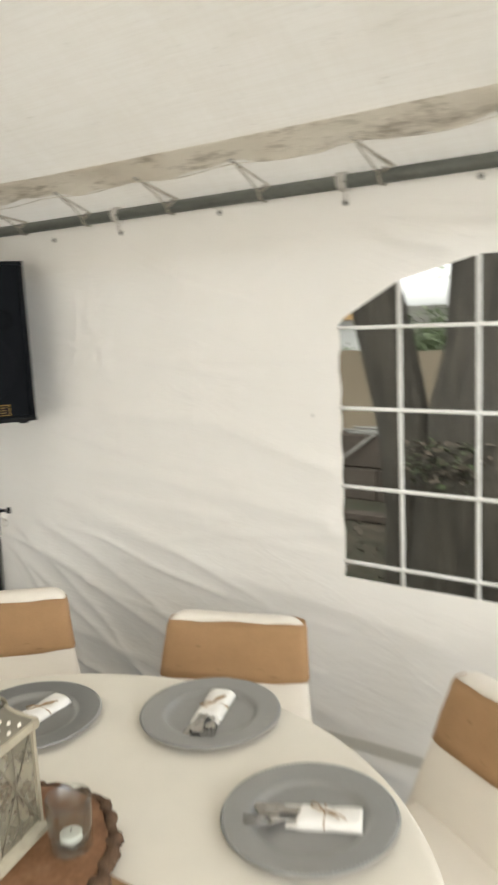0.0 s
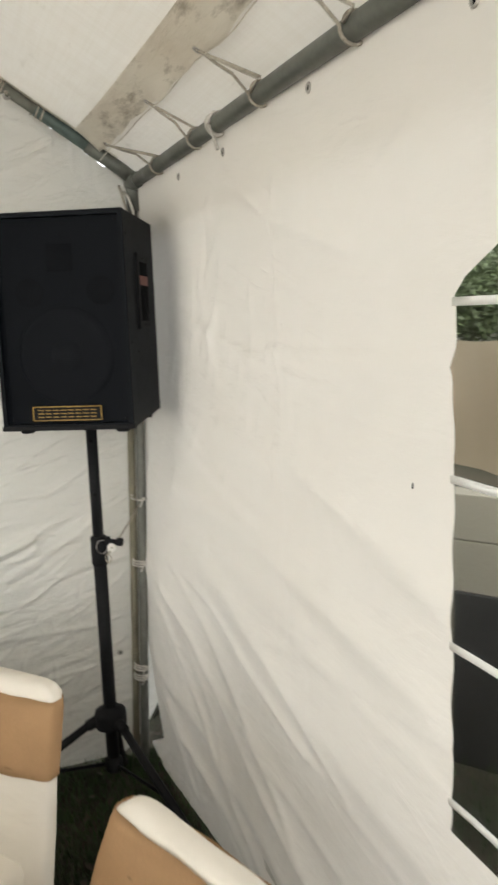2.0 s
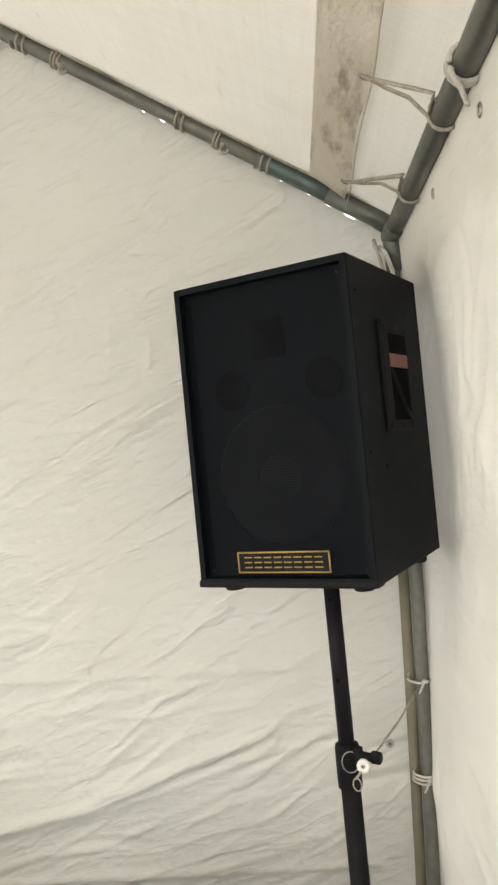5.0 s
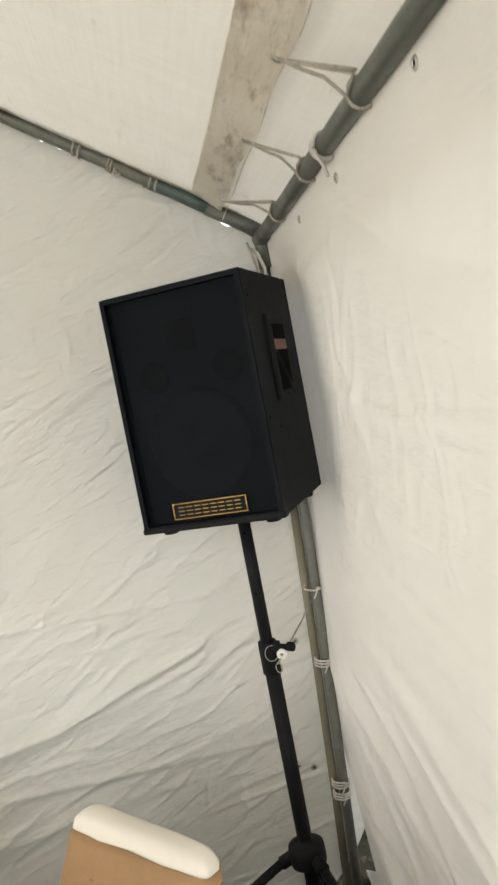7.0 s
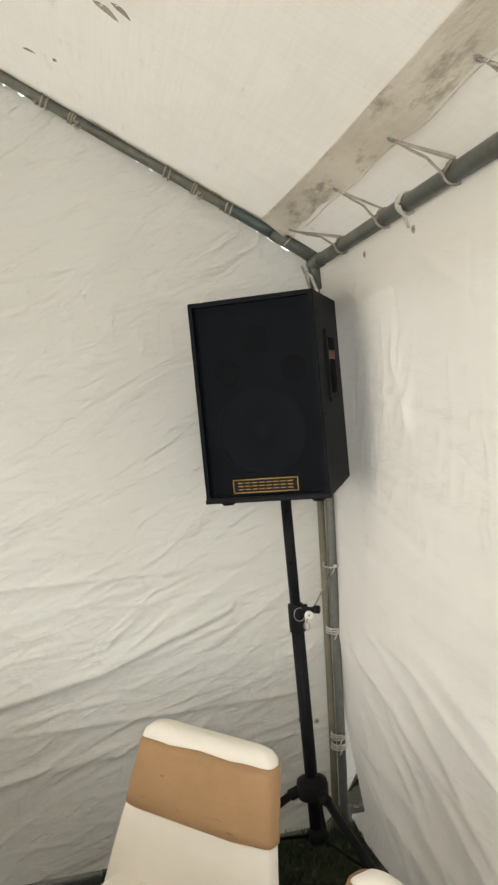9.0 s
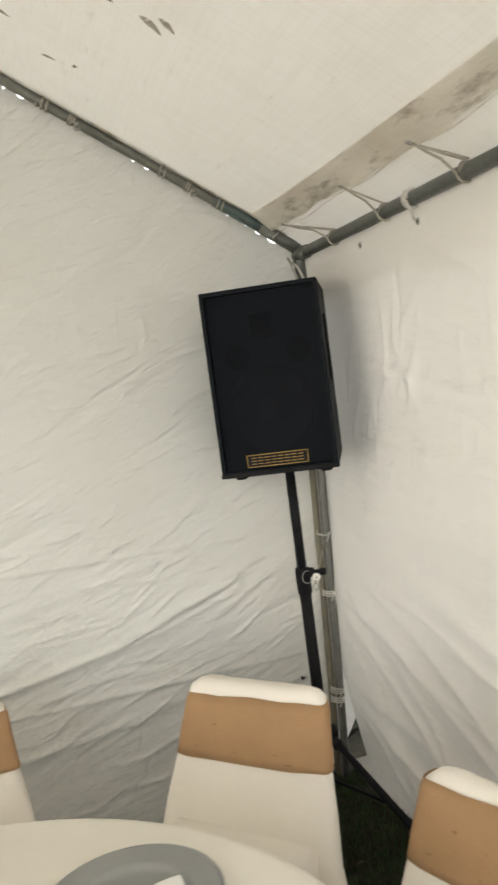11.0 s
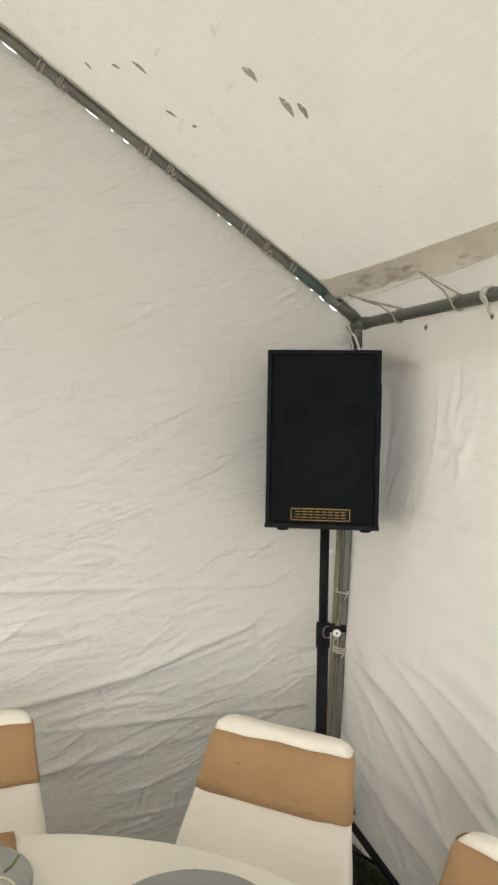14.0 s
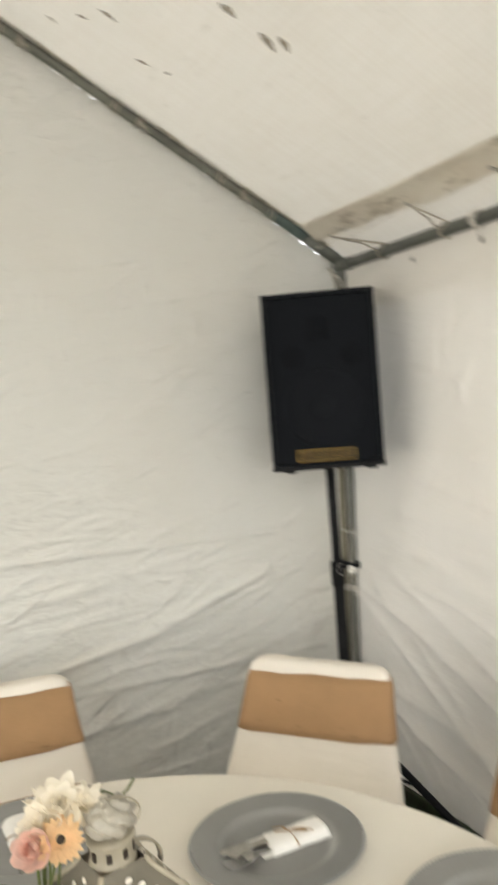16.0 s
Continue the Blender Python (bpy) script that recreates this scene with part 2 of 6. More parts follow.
def layered(name, stops, scale, rough=0.9, bumps=0.6, dist=0.02, stretch=None, detail=8.0):
    """Earth, bark, stone: a colour ramp over noise, with relief."""
    m, nt, p = mat(name)
    f = noise_tex(nt, scale, detail, 0.62, stretch)
    g = noise_tex(nt, scale * 7, 4.0, 0.6, stretch)
    col = mixed(nt, 0.35, ramp(nt, f, stops), ramp(nt, g, stops))
    nt.links.new(col, p.inputs["Base Color"])
    p.inputs["Roughness"].default_value = rough
    p.inputs["Specular IOR Level"].default_value = 0.25
    nt.links.new(bump(nt, g, bumps * 0.5, dist * 0.3, bump(nt, f, bumps, dist)), p.inputs["Normal"])
    return m


M_WALL_N = tarp("tarp_side", (0.83, 0.80, 0.755), 0.17, (0.5, 1, 1.6), dirt_amount=0.12, crinkle=0.35, ridge=0.13, lean=(0, -14, 0))
# greyer than the side wall; its dimmer light is partly put into the colour
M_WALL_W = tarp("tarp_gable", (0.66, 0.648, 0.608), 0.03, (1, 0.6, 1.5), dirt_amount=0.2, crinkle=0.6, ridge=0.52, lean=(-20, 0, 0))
# lets nearly all daylight through, so this added wall lights the window wall
M_WALL_S = tarp("tarp_long_side", (0.83, 0.80, 0.755), 0.92, (0.5, 1, 1.6), dirt_amount=0.12)
M_ROOF = tarp("tarp_roof", (0.80, 0.77, 0.715), 0.103, (1, 1, 1), dirt_amount=0.40, crinkle=0.2, ridge=0.12, lean=(0, 0, 40), weave=0.11, blotch=0.45, blotch_at=0.62)
M_HEM = tarp("tarp_hem", (0.74, 0.69, 0.60), 0.19, (1, 3, 3), dirt=(0.40, 0.31, 0.21), dirt_amount=0.55, crinkle=0.6, blotch=0.65, blotch_at=0.51)
M_SEAM = tarp("tarp_seam", (0.64, 0.62, 0.57), 0.36, (1, 1, 1), dirt_amount=0.3, crinkle=0.4)
M_HEM_OLD = tarp("tarp_gable_hem", (0.62, 0.57, 0.475), 0.09, (1, 3, 3), dirt=(0.36, 0.30, 0.22), dirt_amount=0.5, crinkle=0.6, blotch=0.6)
M_TAPE = plain("white_tape", (0.80, 0.80, 0.78), 0.6, vary=0.05)
M_VINYL = clear_sheet("clear_vinyl")
M_SLEEVE = plain("teal_pipe_sleeve", (0.085, 0.115, 0.105), 0.42, 0.25, vary=0.35, scale=35.0, bumps=0.2)
M_PIPE_GABLE = plain("stained_pipe", (0.15, 0.15, 0.125), 0.5, 0.25, vary=0.45, scale=28.0, bumps=0.2)
M_PIPE = plain("galvanised_pipe", (0.12, 0.125, 0.108), 0.45, 0.3, vary=0.25, scale=60.0, bumps=0.1)
M_PIPE_OLD = plain("weathered_post", (0.15, 0.15, 0.13), 0.55, 0.2, vary=0.3, scale=45.0)
M_TAN = plain("tan_plastic_strip", (0.20, 0.178, 0.125), 0.6, vary=0.2)
M_ROPE = rope_mat("braided_cord", (0.44, 0.40, 0.33), (0.10, 0.085, 0.065))
M_ROPE_W = rope_mat("white_cord", (0.60, 0.57, 0.52), (0.34, 0.31, 0.27))
M_METAL = plain("eyelet_metal", (0.45, 0.43, 0.40), 0.35, 0.9, scale=80)
M_BLACK = plain("black_cabinet_paint", (0.0052, 0.0066, 0.0088), 0.5, spec=0.08, vary=0.08, scale=220.0, bumps=0.35, dist=0.0008, rvary=0.02)
M_BLACK_TUBE = plain("black_tube_paint", (0.013, 0.013, 0.014), 0.42, spec=0.08, vary=0.2, scale=90.0, bumps=0.08, rvary=0.02)
M_BLACK_PLASTIC = plain("black_plastic", (0.014, 0.014, 0.015), 0.55, spec=0.08, vary=0.2, scale=120.0, rvary=0.02)
# near-black paint, also laid as flat shade in ports, horn, recess and holes
M_VOID = plain("black_and_hole_shade", (0.003, 0.003, 0.0035), 0.8, spec=0.08)
M_CONE = plain("speaker_cone", (0.012, 0.013, 0.016), 0.6, spec=0.08)
M_CAP = plain("dust_cap", (0.014, 0.015, 0.018), 0.5, spec=0.12)
M_GRILLE = grille_mat("perforated_grille")
M_GOLD = plain("gold_print", (0.52, 0.33, 0.09), 0.4, 0.35, vary=0.1)
M_RED = plain("brick_red_foam", (0.30, 0.14, 0.12), 0.8)
M_CLOTH = woven("cream_tablecloth", (0.78, 0.735, 0.65), 260.0, 0.15, vary=0.04, wrinkle=0.08)
M_COVER = woven("ivory_chair_cover", (0.79, 0.735, 0.655), 240.0, 0.15, vary=0.04, wrinkle=0.35)
M_BURLAP = woven("burlap", (0.42, 0.256, 0.134), 170.0, 0.9, vary=0.18, wrinkle=0.3, flecks=0.45)
M_PLATE = plain("pewter_charger", (0.31, 0.31, 0.30), 0.32, 0.45, vary=0.05, scale=140, bumps=0.02, rvary=0.02)
M_BEAD = plain("pewter_beads", (0.34, 0.34, 0.33), 0.3, 0.5, vary=0.08)
M_NAPKIN = plain("paper_napkin", (0.84, 0.82, 0.78), 0.8, vary=0.03, scale=90, bumps=0.2)
M_TWINE = plain("jute_twine", (0.33, 0.22, 0.12), 0.9, vary=0.3, scale=300)
M_STEEL = plain("polished_steel", (0.40, 0.385, 0.36), 0.18, 1.0, vary=0.06, scale=50, bumps=0.02, rvary=0.05)
M_WOOD = layered("cut_wood", [(0.3, (0.13, 0.06, 0.03)), (0.5, (0.22, 0.11, 0.055)), (0.7, (0.31, 0.17, 0.095))], 14.0, 0.6, 0.3, 0.003)
M_BARK_SLICE = layered("slice_bark", [(0.3, (0.05, 0.03, 0.02)), (0.5, (0.11, 0.065, 0.04)), (0.75, (0.2, 0.13, 0.08))], 40.0, 0.9, 0.8, 0.006)
M_LANTERN = plain("antique_cream_metal", (0.37, 0.33, 0.25), 0.55, 0.0, vary=0.25, scale=40.0, bumps=0.25)
M_ROSETTE = plain("antique_rosette", (0.41, 0.38, 0.315), 0.5, vary=0.3, scale=50.0, bumps=0.3)
M_LANTERN_GREY = plain("grey_lantern_roof", (0.17, 0.152, 0.115), 0.55, vary=0.2, scale=40.0)
M_LANTERN_DARK = plain("worn_lantern_edge", (0.16, 0.138, 0.10), 0.6, vary=0.3)
M_GLASS = clear_sheet("clear_glass", (0.93, 0.95, 0.94), 0.04, 0.9, 0.5, 0.07)
M_PANE = faint("murky_glass", (0.25, 0.225, 0.165), 0.72)
M_WAX = plain("white_wax", (0.85, 0.83, 0.78), 0.5, vary=0.03)
def petal_mat(name, color, vary):
    """A thin petal that glows a little with the light behind it."""
    m, nt, p = mat(name)
    f = noise_tex(nt, 60.0, 3.0)
    col = ramp(nt, f, [(0.3, tuple(c * (1 - vary) for c in color)), (0.7, tuple(min(1.0, c * (1 + vary)) for c in color))])
    nt.links.new(col, p.inputs["Base Color"])
    p.inputs["Roughness"].default_value = 0.7
    p.inputs["Specular IOR Level"].default_value = 0.2
    tr = nt.nodes.new("ShaderNodeBsdfTranslucent")
    nt.links.new(col, tr.inputs["Color"])
    mx = nt.nodes.new("ShaderNodeMixShader")
    mx.inputs["Fac"].default_value = 0.45
    nt.links.new(p.outputs["BSDF"], mx.inputs[1])
    nt.links.new(tr.outputs["BSDF"], mx.inputs[2])
    nt.links.new(mx.outputs["Shader"], nt.nodes["Material Output"].inputs["Surface"])
    return m


M_PETAL_W = petal_mat("white_petal", (0.93, 0.875, 0.76), 0.05)
M_PETAL_P = petal_mat("peach_petal", (0.90, 0.68, 0.42), 0.10)
M_PETAL_K = petal_mat("pink_petal", (0.90, 0.66, 0.58), 0.12)
M_SEED = plain("flower_centre", (0.03, 0.02, 0.012), 0.8, vary=0.3, scale=300, bumps=0.8)
M_LEAF = plain("leaf_green", (0.10, 0.13, 0.035), 0.5, vary=0.25, scale=50)
M_VASE = plain("dark_green_vase", (0.035, 0.04, 0.02), 0.25, vary=0.2)
M_GRASS = plain("grass_blades", (0.030, 0.056, 0.017), 0.8, vary=0.4, scale=12)
M_SOIL = layered("ground_soil", [(0.3, (0.012, 0.018, 0.007)), (0.5, (0.024, 0.022, 0.014)), (0.72, (0.066, 0.050, 0.036))], 3.2, 0.95, 0.8, 0.03)
M_WEED = plain("weed_leaf", (0.011, 0.010, 0.006), 0.7, vary=0.5, scale=9)
M_DEAD = plain("dead_leaf", (0.040, 0.029, 0.018), 0.8, vary=0.4, scale=60)
# brown tint for the shade of leaves seen through the roof cloth
M_LEAF_SHADE = faint("roof_leaf_shade", (0.27, 0.21, 0.14), 0.75, 0.0)
M_TREE = layered("tree_bark", [(0.3, (0.012, 0.0105, 0.008)), (0.5, (0.036, 0.032, 0.025)), (0.7, (0.075, 0.067, 0.052))], 5.0, 0.95, 1.0, 0.05, (4, 4, 0.35))
M_FOLIAGE = plain("foliage", (0.042, 0.062, 0.02), 0.6, vary=0.5, scale=3)
M_FENCE = tarp("tan_screen", (0.118, 0.094, 0.062), 0.08, (1, 1, 1), dirt=(0.15, 0.115, 0.08), crinkle=0.6)
M_BLOCK = layered("dark_block", [(0.3, (0.022, 0.017, 0.013)), (0.55, (0.040, 0.032, 0.025)), (0.75, (0.062, 0.051, 0.040))], 5.0, 0.95, 0.5, 0.02)
M_STUCCO = plain("beige_stucco", (0.165, 0.152, 0.122), 0.9, vary=0.12, scale=70, bumps=0.5, dist=0.004)
M_BOARD = plain("black_board", (0.017, 0.017, 0.017), 0.45, vary=0.3, scale=9)
M_CHALK = plain("pale_mark", (0.55, 0.55, 0.52), 0.9, vary=0.3, scale=120)
M_YELLOW = plain("yellow_siding", (0.46, 0.37, 0.20), 0.7, vary=0.06, scale=4)
M_WHITE = plain("white_siding", (0.46, 0.455, 0.43), 0.6, vary=0.05, scale=4)
M_OCHRE = plain("ochre_paint", (0.40, 0.25, 0.10), 0.7, vary=0.1, scale=6)
M_ROOFTILE = plain("house_roof", (0.12, 0.10, 0.09), 0.9, vary=0.3, scale=9)
M_DARKGLASS = plain("house_window_glass", (0.03, 0.035, 0.04), 0.08, vary=0.2, scale=2)
M_POLE = plain("weathered_pole", (0.16, 0.155, 0.14), 0.8, vary=0.2, scale=20)
M_POT = plain("green_pot", (0.075, 0.12, 0.05), 0.5, vary=0.2)
M_BAG = plain("pale_blue_bag", (0.15, 0.185, 0.18), 0.5, vary=0.15, scale=30, bumps=0.8, dist=0.01)


# ---- mesh helpers ----
def part(name, bm, material, parent=None, label="", smooth=True):
    """Links a bmesh as one mesh object, under a thing or a part if given."""
    me = bpy.data.meshes.new(name)
    bm.normal_update()
    bm.to_mesh(me)
    bm.free()
    me.materials.append(material)
    if smooth:
        me.polygons.foreach_set("use_smooth", [True] * len(me.polygons))
    ob = new(name, me)
    if parent:
        ob.parent = parent
    if label:
        ob["label"] = label
    return ob


def sheet(name, verts, faces, material, parent=None, label="", smooth=True):
    me = bpy.data.meshes.new(name)
    me.from_pydata([tuple(v) for v in verts], [], faces)
    me.materials.append(material)
    if smooth:
        me.polygons.foreach_set("use_smooth", [True] * len(me.polygons))
    ob = new(name, me)
    if parent:
        ob.parent = parent
    if label:
        ob["label"] = label
    return ob


def thing(name, m, label, category, group="", kind=""):
    ob = new(name)
    ob.empty_display_size = 0.05
    ob.matrix_world = m
    return tagged(ob, label, category, group, kind)


def joined(*bms):
    out = bmesh.new()
    for b in bms:
        me = bpy.data.meshes.new("tmp")
        b.to_mesh(me)
        b.free()
        out.from_mesh(me)
        bpy.data.meshes.remove(me)
    return out


def box(cx, cy, cz, sx, sy, sz, bevel=0.0, seg=2):
    bm = bmesh.new()
    bmesh.ops.create_cube(bm, size=1.0)
    bmesh.ops.scale(bm, vec=(sx, sy, sz), verts=bm.verts)
    if bevel:
        bmesh.ops.bevel(bm, geom=bm.edges[:] + bm.verts[:], offset=bevel, segments=seg, profile=0.6, affect="EDGES")
    bmesh.ops.translate(bm, vec=(cx, cy, cz), verts=bm.verts)
    return bm


def turned(profile, seg=48, wobble=None):
    """A shape of revolution about z from (radius, height) pairs."""
    bm = bmesh.new()
    rings = []
    for r, z in profile:
        if r < 1e-6:
            rings.append([bm.verts.new((0, 0, z))])
        else:
            rings.append([bm.verts.new(((r * (wobble(a) if wobble else 1)) * math.cos(a), (r * (wobble(a) if wobble else 1)) * math.sin(a), z)) for a in (2 * math.pi * i / seg for i in range(seg))])
    for a, b in zip(rings, rings[1:]):
        for i in range(seg):
            j = (i + 1) % seg
            if len(a) == 1 and len(b) == 1:
                continue
            if len(a) == 1:
                bm.faces.new((a[0], b[i], b[j]))
            elif len(b) == 1:
                bm.faces.new((a[i], a[j], b[0]))
            else:
                bm.faces.new((a[i], a[j], b[j], b[i]))
    bmesh.ops.recalc_face_normals(bm, faces=bm.faces)
    return bm


def tube(points, radius, seg=8, closed=False, taper=None):
    """A round bar swept along a line of points."""
    bm = bmesh.new()
    pts = [Vector(p) for p in points]
    n = len(pts)
    rings = []
    side = None
    for i, p in enumerate(pts):
        d = (pts[(i + 1) % n] - pts[i - 1]) if closed else (pts[min(i + 1, n - 1)] - pts[max(i - 1, 0)])
        d = d.normalized() if d.length > 1e-9 else Vector((0, 0, 1))
        if side is None:
            side = d.orthogonal().normalized()
        side = (side - d * side.dot(d)).normalized()
        up = d.cross(side)
        r = radius * (taper(i / max(1, n - 1)) if taper else 1)
        rings.append([bm.verts.new(p + r * (math.cos(a) * side + math.sin(a) * up)) for a in (2 * math.pi * k / seg for k in range(seg))])
    pairs = list(zip(rings, rings[1:])) + ([(rings[-1], rings[0])] if closed else [])
    for a, b in pairs:
        for i in range(seg):
            j = (i + 1) % seg
            bm.faces.new((a[i], a[j], b[j], b[i]))
    if not closed:
        bm.faces.new(rings[0])
        bm.faces.new(rings[-1][::-1])
    bmesh.ops.recalc_face_normals(bm, faces=bm.faces)
    return bm


def strip(points, width_dir, width, thick=0.0015, normal=(0, 0, 1)):
    """A flat band along a line of points with a little thickness."""
    bm = bmesh.new()
    w, nrm = Vector(width_dir).normalized() * width / 2, Vector(normal).normalized() * thick / 2
    rings = [[bm.verts.new(Vector(p) + s) for s in (w + nrm, nrm - w, -w - nrm, w - nrm)] for p in points]
    for a, b in zip(rings, rings[1:]):
        for i in range(4):
            j = (i + 1) % 4
            bm.faces.new((a[i], a[j], b[j], b[i]))
    bm.faces.new(rings[0])
    bm.faces.new(rings[-1][::-1])
    bmesh.ops.recalc_face_normals(bm, faces=bm.faces)
    return bm


def ball(cx, cy, cz, r, sx=1, sy=1, sz=1, sub=2):
    bm = bmesh.new()
    bmesh.ops.create_icosphere(bm, subdivisions=sub, radius=r)
    bmesh.ops.scale(bm, vec=(sx, sy, sz), verts=bm.verts)
    bmesh.ops.translate(bm, vec=(cx, cy, cz), verts=bm.verts)
    return bm


def moved(bm, m):
    bmesh.ops.transform(bm, matrix=m, verts=bm.verts)
    return bm


def fold(u, v, line, width, height):
    """A soft ridge along a line through the (u, v) points of a sheet."""
    best = np.full(u.shape, 1e9)
    for (u0, v0), (u1, v1) in zip(line, line[1:]):
        du, dv = u1 - u0, v1 - v0
        s = np.clip(((u - u0) * du + (v - v0) * dv) / (du * du + dv * dv), 0, 1)
        best = np.minimum(best, np.hypot(u - u0 - s * du, v - v0 - s * dv))
    return height * np.exp(-(best / width) ** 1.5)


def ripples(u, v, seed, count, lo, hi, height, angle=0.0, spread=math.pi):
    """Random crossed ripples, ridged like creased cloth."""
    r = np.random.RandomState(seed)
    out = np.zeros_like(u)
    for _ in range(count):
        a = angle + (r.rand() - 0.5) * spread
        f = lo * (hi / lo) ** r.rand()
        ph = r.rand() * 6.28
        warp = 0.6 * np.sin(f * 0.37 * (u * math.sin(a + 1) + v * math.cos(a + 1)) + r.rand() * 6.28)
        w = np.sin(f * (u * math.cos(a) + v * math.sin(a)) + ph + warp)
        out += (1 - np.abs(w)) ** 2 * (lo / f) ** 0.8 * (0.4 + 0.6 * np.sin(f * 0.21 * (v - u) + ph * 2) ** 2)
    return height * out / count


def grid_faces(nu, nv, keep=None):
    return [(i * nv + j, (i + 1) * nv + j, (i + 1) * nv + j + 1, i * nv + j + 1) for i in range(nu - 1) for j in range(nv - 1) if keep is None or keep[i, j]]


# ---- the tent: plan ----
XW, YN = -2.975, 2.165            # gable wall and window wall
XE, YS = 3.2, -3.95               # open far end and closed long side, never seen
EAVE = 2.056                      # centre of the eave pipe
PITCH = math.tan(radians(31.6))
ROOF_Y, ROOF_Z = 2.16, 2.088      # a line of the roof cloth above the eave
RIDGE_Y = (YN + YS) / 2
RAKE = 0.649                      # slope of the gable pipe


def roof_z(y):
    return ROOF_Z + (ROOF_Y - abs(y - RIDGE_Y) - RIDGE_Y) * PITCH


def rake_z(y):
    return 2.078 + (2.155 - abs(y - RIDGE_Y) - RIDGE_Y) * RAKE


# ground, one sheet to the horizon, finer near the tent
gx = np.concatenate([[-900, -200, -60], np.linspace(-30, 12, 85), [60, 200, 900]])
gy = np.concatenate([[-900, -200, -60], np.linspace(-12, 26, 77), [60, 200, 900]])
GX, GY = np.meshgrid(gx, gy, indexing="ij")
GZ = 0.03 * np.sin(GX * 1.3 + 1) * np.sin(GY * 1.7) + 0.02 * np.sin(GX * 3.1) * np.sin(GY * 2.3 + 1)
GZ *= np.clip((np.maximum(np.abs(GX + 1) - 2.4, np.abs(GY) - 2.6)) / 2, 0, 1)
ground = sheet("ground", np.stack([GX, GY, GZ], -1).reshape(-1, 3), grid_faces(len(gx), len(gy)), M_SOIL)
tagged(ground, "dark trodden soil with thin grass under and round the tent", "ground", kind="structure")

# gable wall: creased tarpaulin up to the sloping pipe
ys = np.concatenate([np.linspace(YS, -0.5, 60, endpoint=False), np.linspace(-0.5, YN, 500)])
ss = np.linspace(0, 1, 390)
Y, S = np.meshgrid(ys, ss, indexing="ij")
top = rake_z(Y) - 0.003 + 0.006 * np.sin(Y * 23) * np.sin(Y * 7.3 + 1)
# slits of daylight where the cloth sags away from the pipe
for y_, w_, h_ in ((2.06, 0.022, 0.016), (2.01, 0.014, 0.013), (1.965, 0.008, 0.011), (1.90, 0.006, 0.009), (1.62, 0.010, 0.008), (1.575, 0.006, 0.010), (1.22, 0.012, 0.010), (1.17, 0.006, 0.010), (1.10, 0.03, 0.008), (0.82, 0.03, 0.008)):
    top = top - (h_ + (0.004 if y_ < 1.85 else 0.005)) * np.exp(-((Y - y_) / w_) ** 4)
foot = 0.012 + 0.20 * np.clip((Y - 2.0) / 0.16, 0, 1) ** 1.5
Z = foot + S * (top - foot)
low = np.clip((1.25 - Z) / 0.5, 0, 1)
D = ripples(Y, Z, 8, 10, 3, 7, 0.024, radians(100), 1.6)
rs = np.random.RandomState(12)


def creases(u, v, count, u0, u1, v0, v1, slope, spread, length, width, height):
    """Many short curved creases, each felt only near itself."""
    out = np.zeros_like(u)
    for _ in range(count):
        cu, cv = u0 + (u1 - u0) * rs.rand(), v0 + (v1 - v0) * rs.rand()
        a, L = slope + (rs.rand() - 0.5) * spread, length * (0.4 + 1.2 * rs.rand())
        w, h = width * (0.6 + 0.9 * rs.rand()), height * (0.4 + 1.0 * rs.rand()) * (1 if rs.rand() < 0.7 else -0.8)
        s = (u - cu) * math.cos(a) + (v - cv) * math.sin(a)
        d = -(u - cu) * math.sin(a) + (v - cv) * math.cos(a) - (rs.rand() - 0.5) * 0.5 * s * s / L
        out += h * np.exp(-np.abs(d / w) ** 1.4 - (s / L) ** 2 * 2)
    return out


D += creases(Y, Z, 110, 0.0, 2.1, 0.10, 0.95, 0.34, 0.7, 0.20, 0.0065, 0.0072)
D += creases(Y, Z, 90, 0.0, 2.1, 0.45, 1.20, 0.26, 0.6, 0.14, 0.006, 0.0062)
D += creases(Y, Z, 70, 0.0, 2.1, 0.15, 1.10, 1.0, 0.9, 0.06, 0.006, 0.0046)
D += creases(Y, Z, 80, 0.2, 2.1, 1.10, 1.80, 0.2, 1.0, 0.10, 0.006, 0.0034)
D += creases(Y, Z, 50, 0.5, 2.0, 1.75, 2.05, 1.55, 0.5, 0.06, 0.007, 0.0036)
D += creases(Y, Z, 14, -3.5, 0.3, 0.3, 1.3, 0.2, 0.8, 0.4, 0.02, 0.006)
for line, w, h in (([(-1, 1.08), (0.78, 1.053), (1.27, 1.037), (1.80, 1.028)], 0.010, 0.008),
                   ([(0.4, 0.60), (0.886, 0.643), (1.263, 0.71), (1.747, 0.874)], 0.015, 0.023),
                   ([(1.155, 0.665), (1.513, 0.755), (1.75, 0.835)], 0.014, 0.008),
                   ([(-0.5, 0.57), (0.948, 0.538), (1.573, 0.53), (1.98, 0.527)], 0.011, 0.009),
                   ([(0.3, 0.86), (0.8, 0.88), (1.25, 0.96), (1.5, 1.0)], 0.016, 0.006),
                   ([(0.6, 0.36), (1.1, 0.40), (1.6, 0.47)], 0.018, 0.008),
                   ([(0.2, 0.48), (0.7, 0.52), (1.3, 0.62)], 0.012, 0.006),
                   ([(0.78, 1.905), (1.8, 1.978)], 0.012, 0.003), ([(0.5, 1.645), (1.5, 1.665)], 0.012, 0.0025)):
    D += fold(Y, Z, line, w, h)
edge = np.clip((YN - Y) / 0.12, 0, 1) * np.clip((top - Z) / 0.1, 0.15, 1)
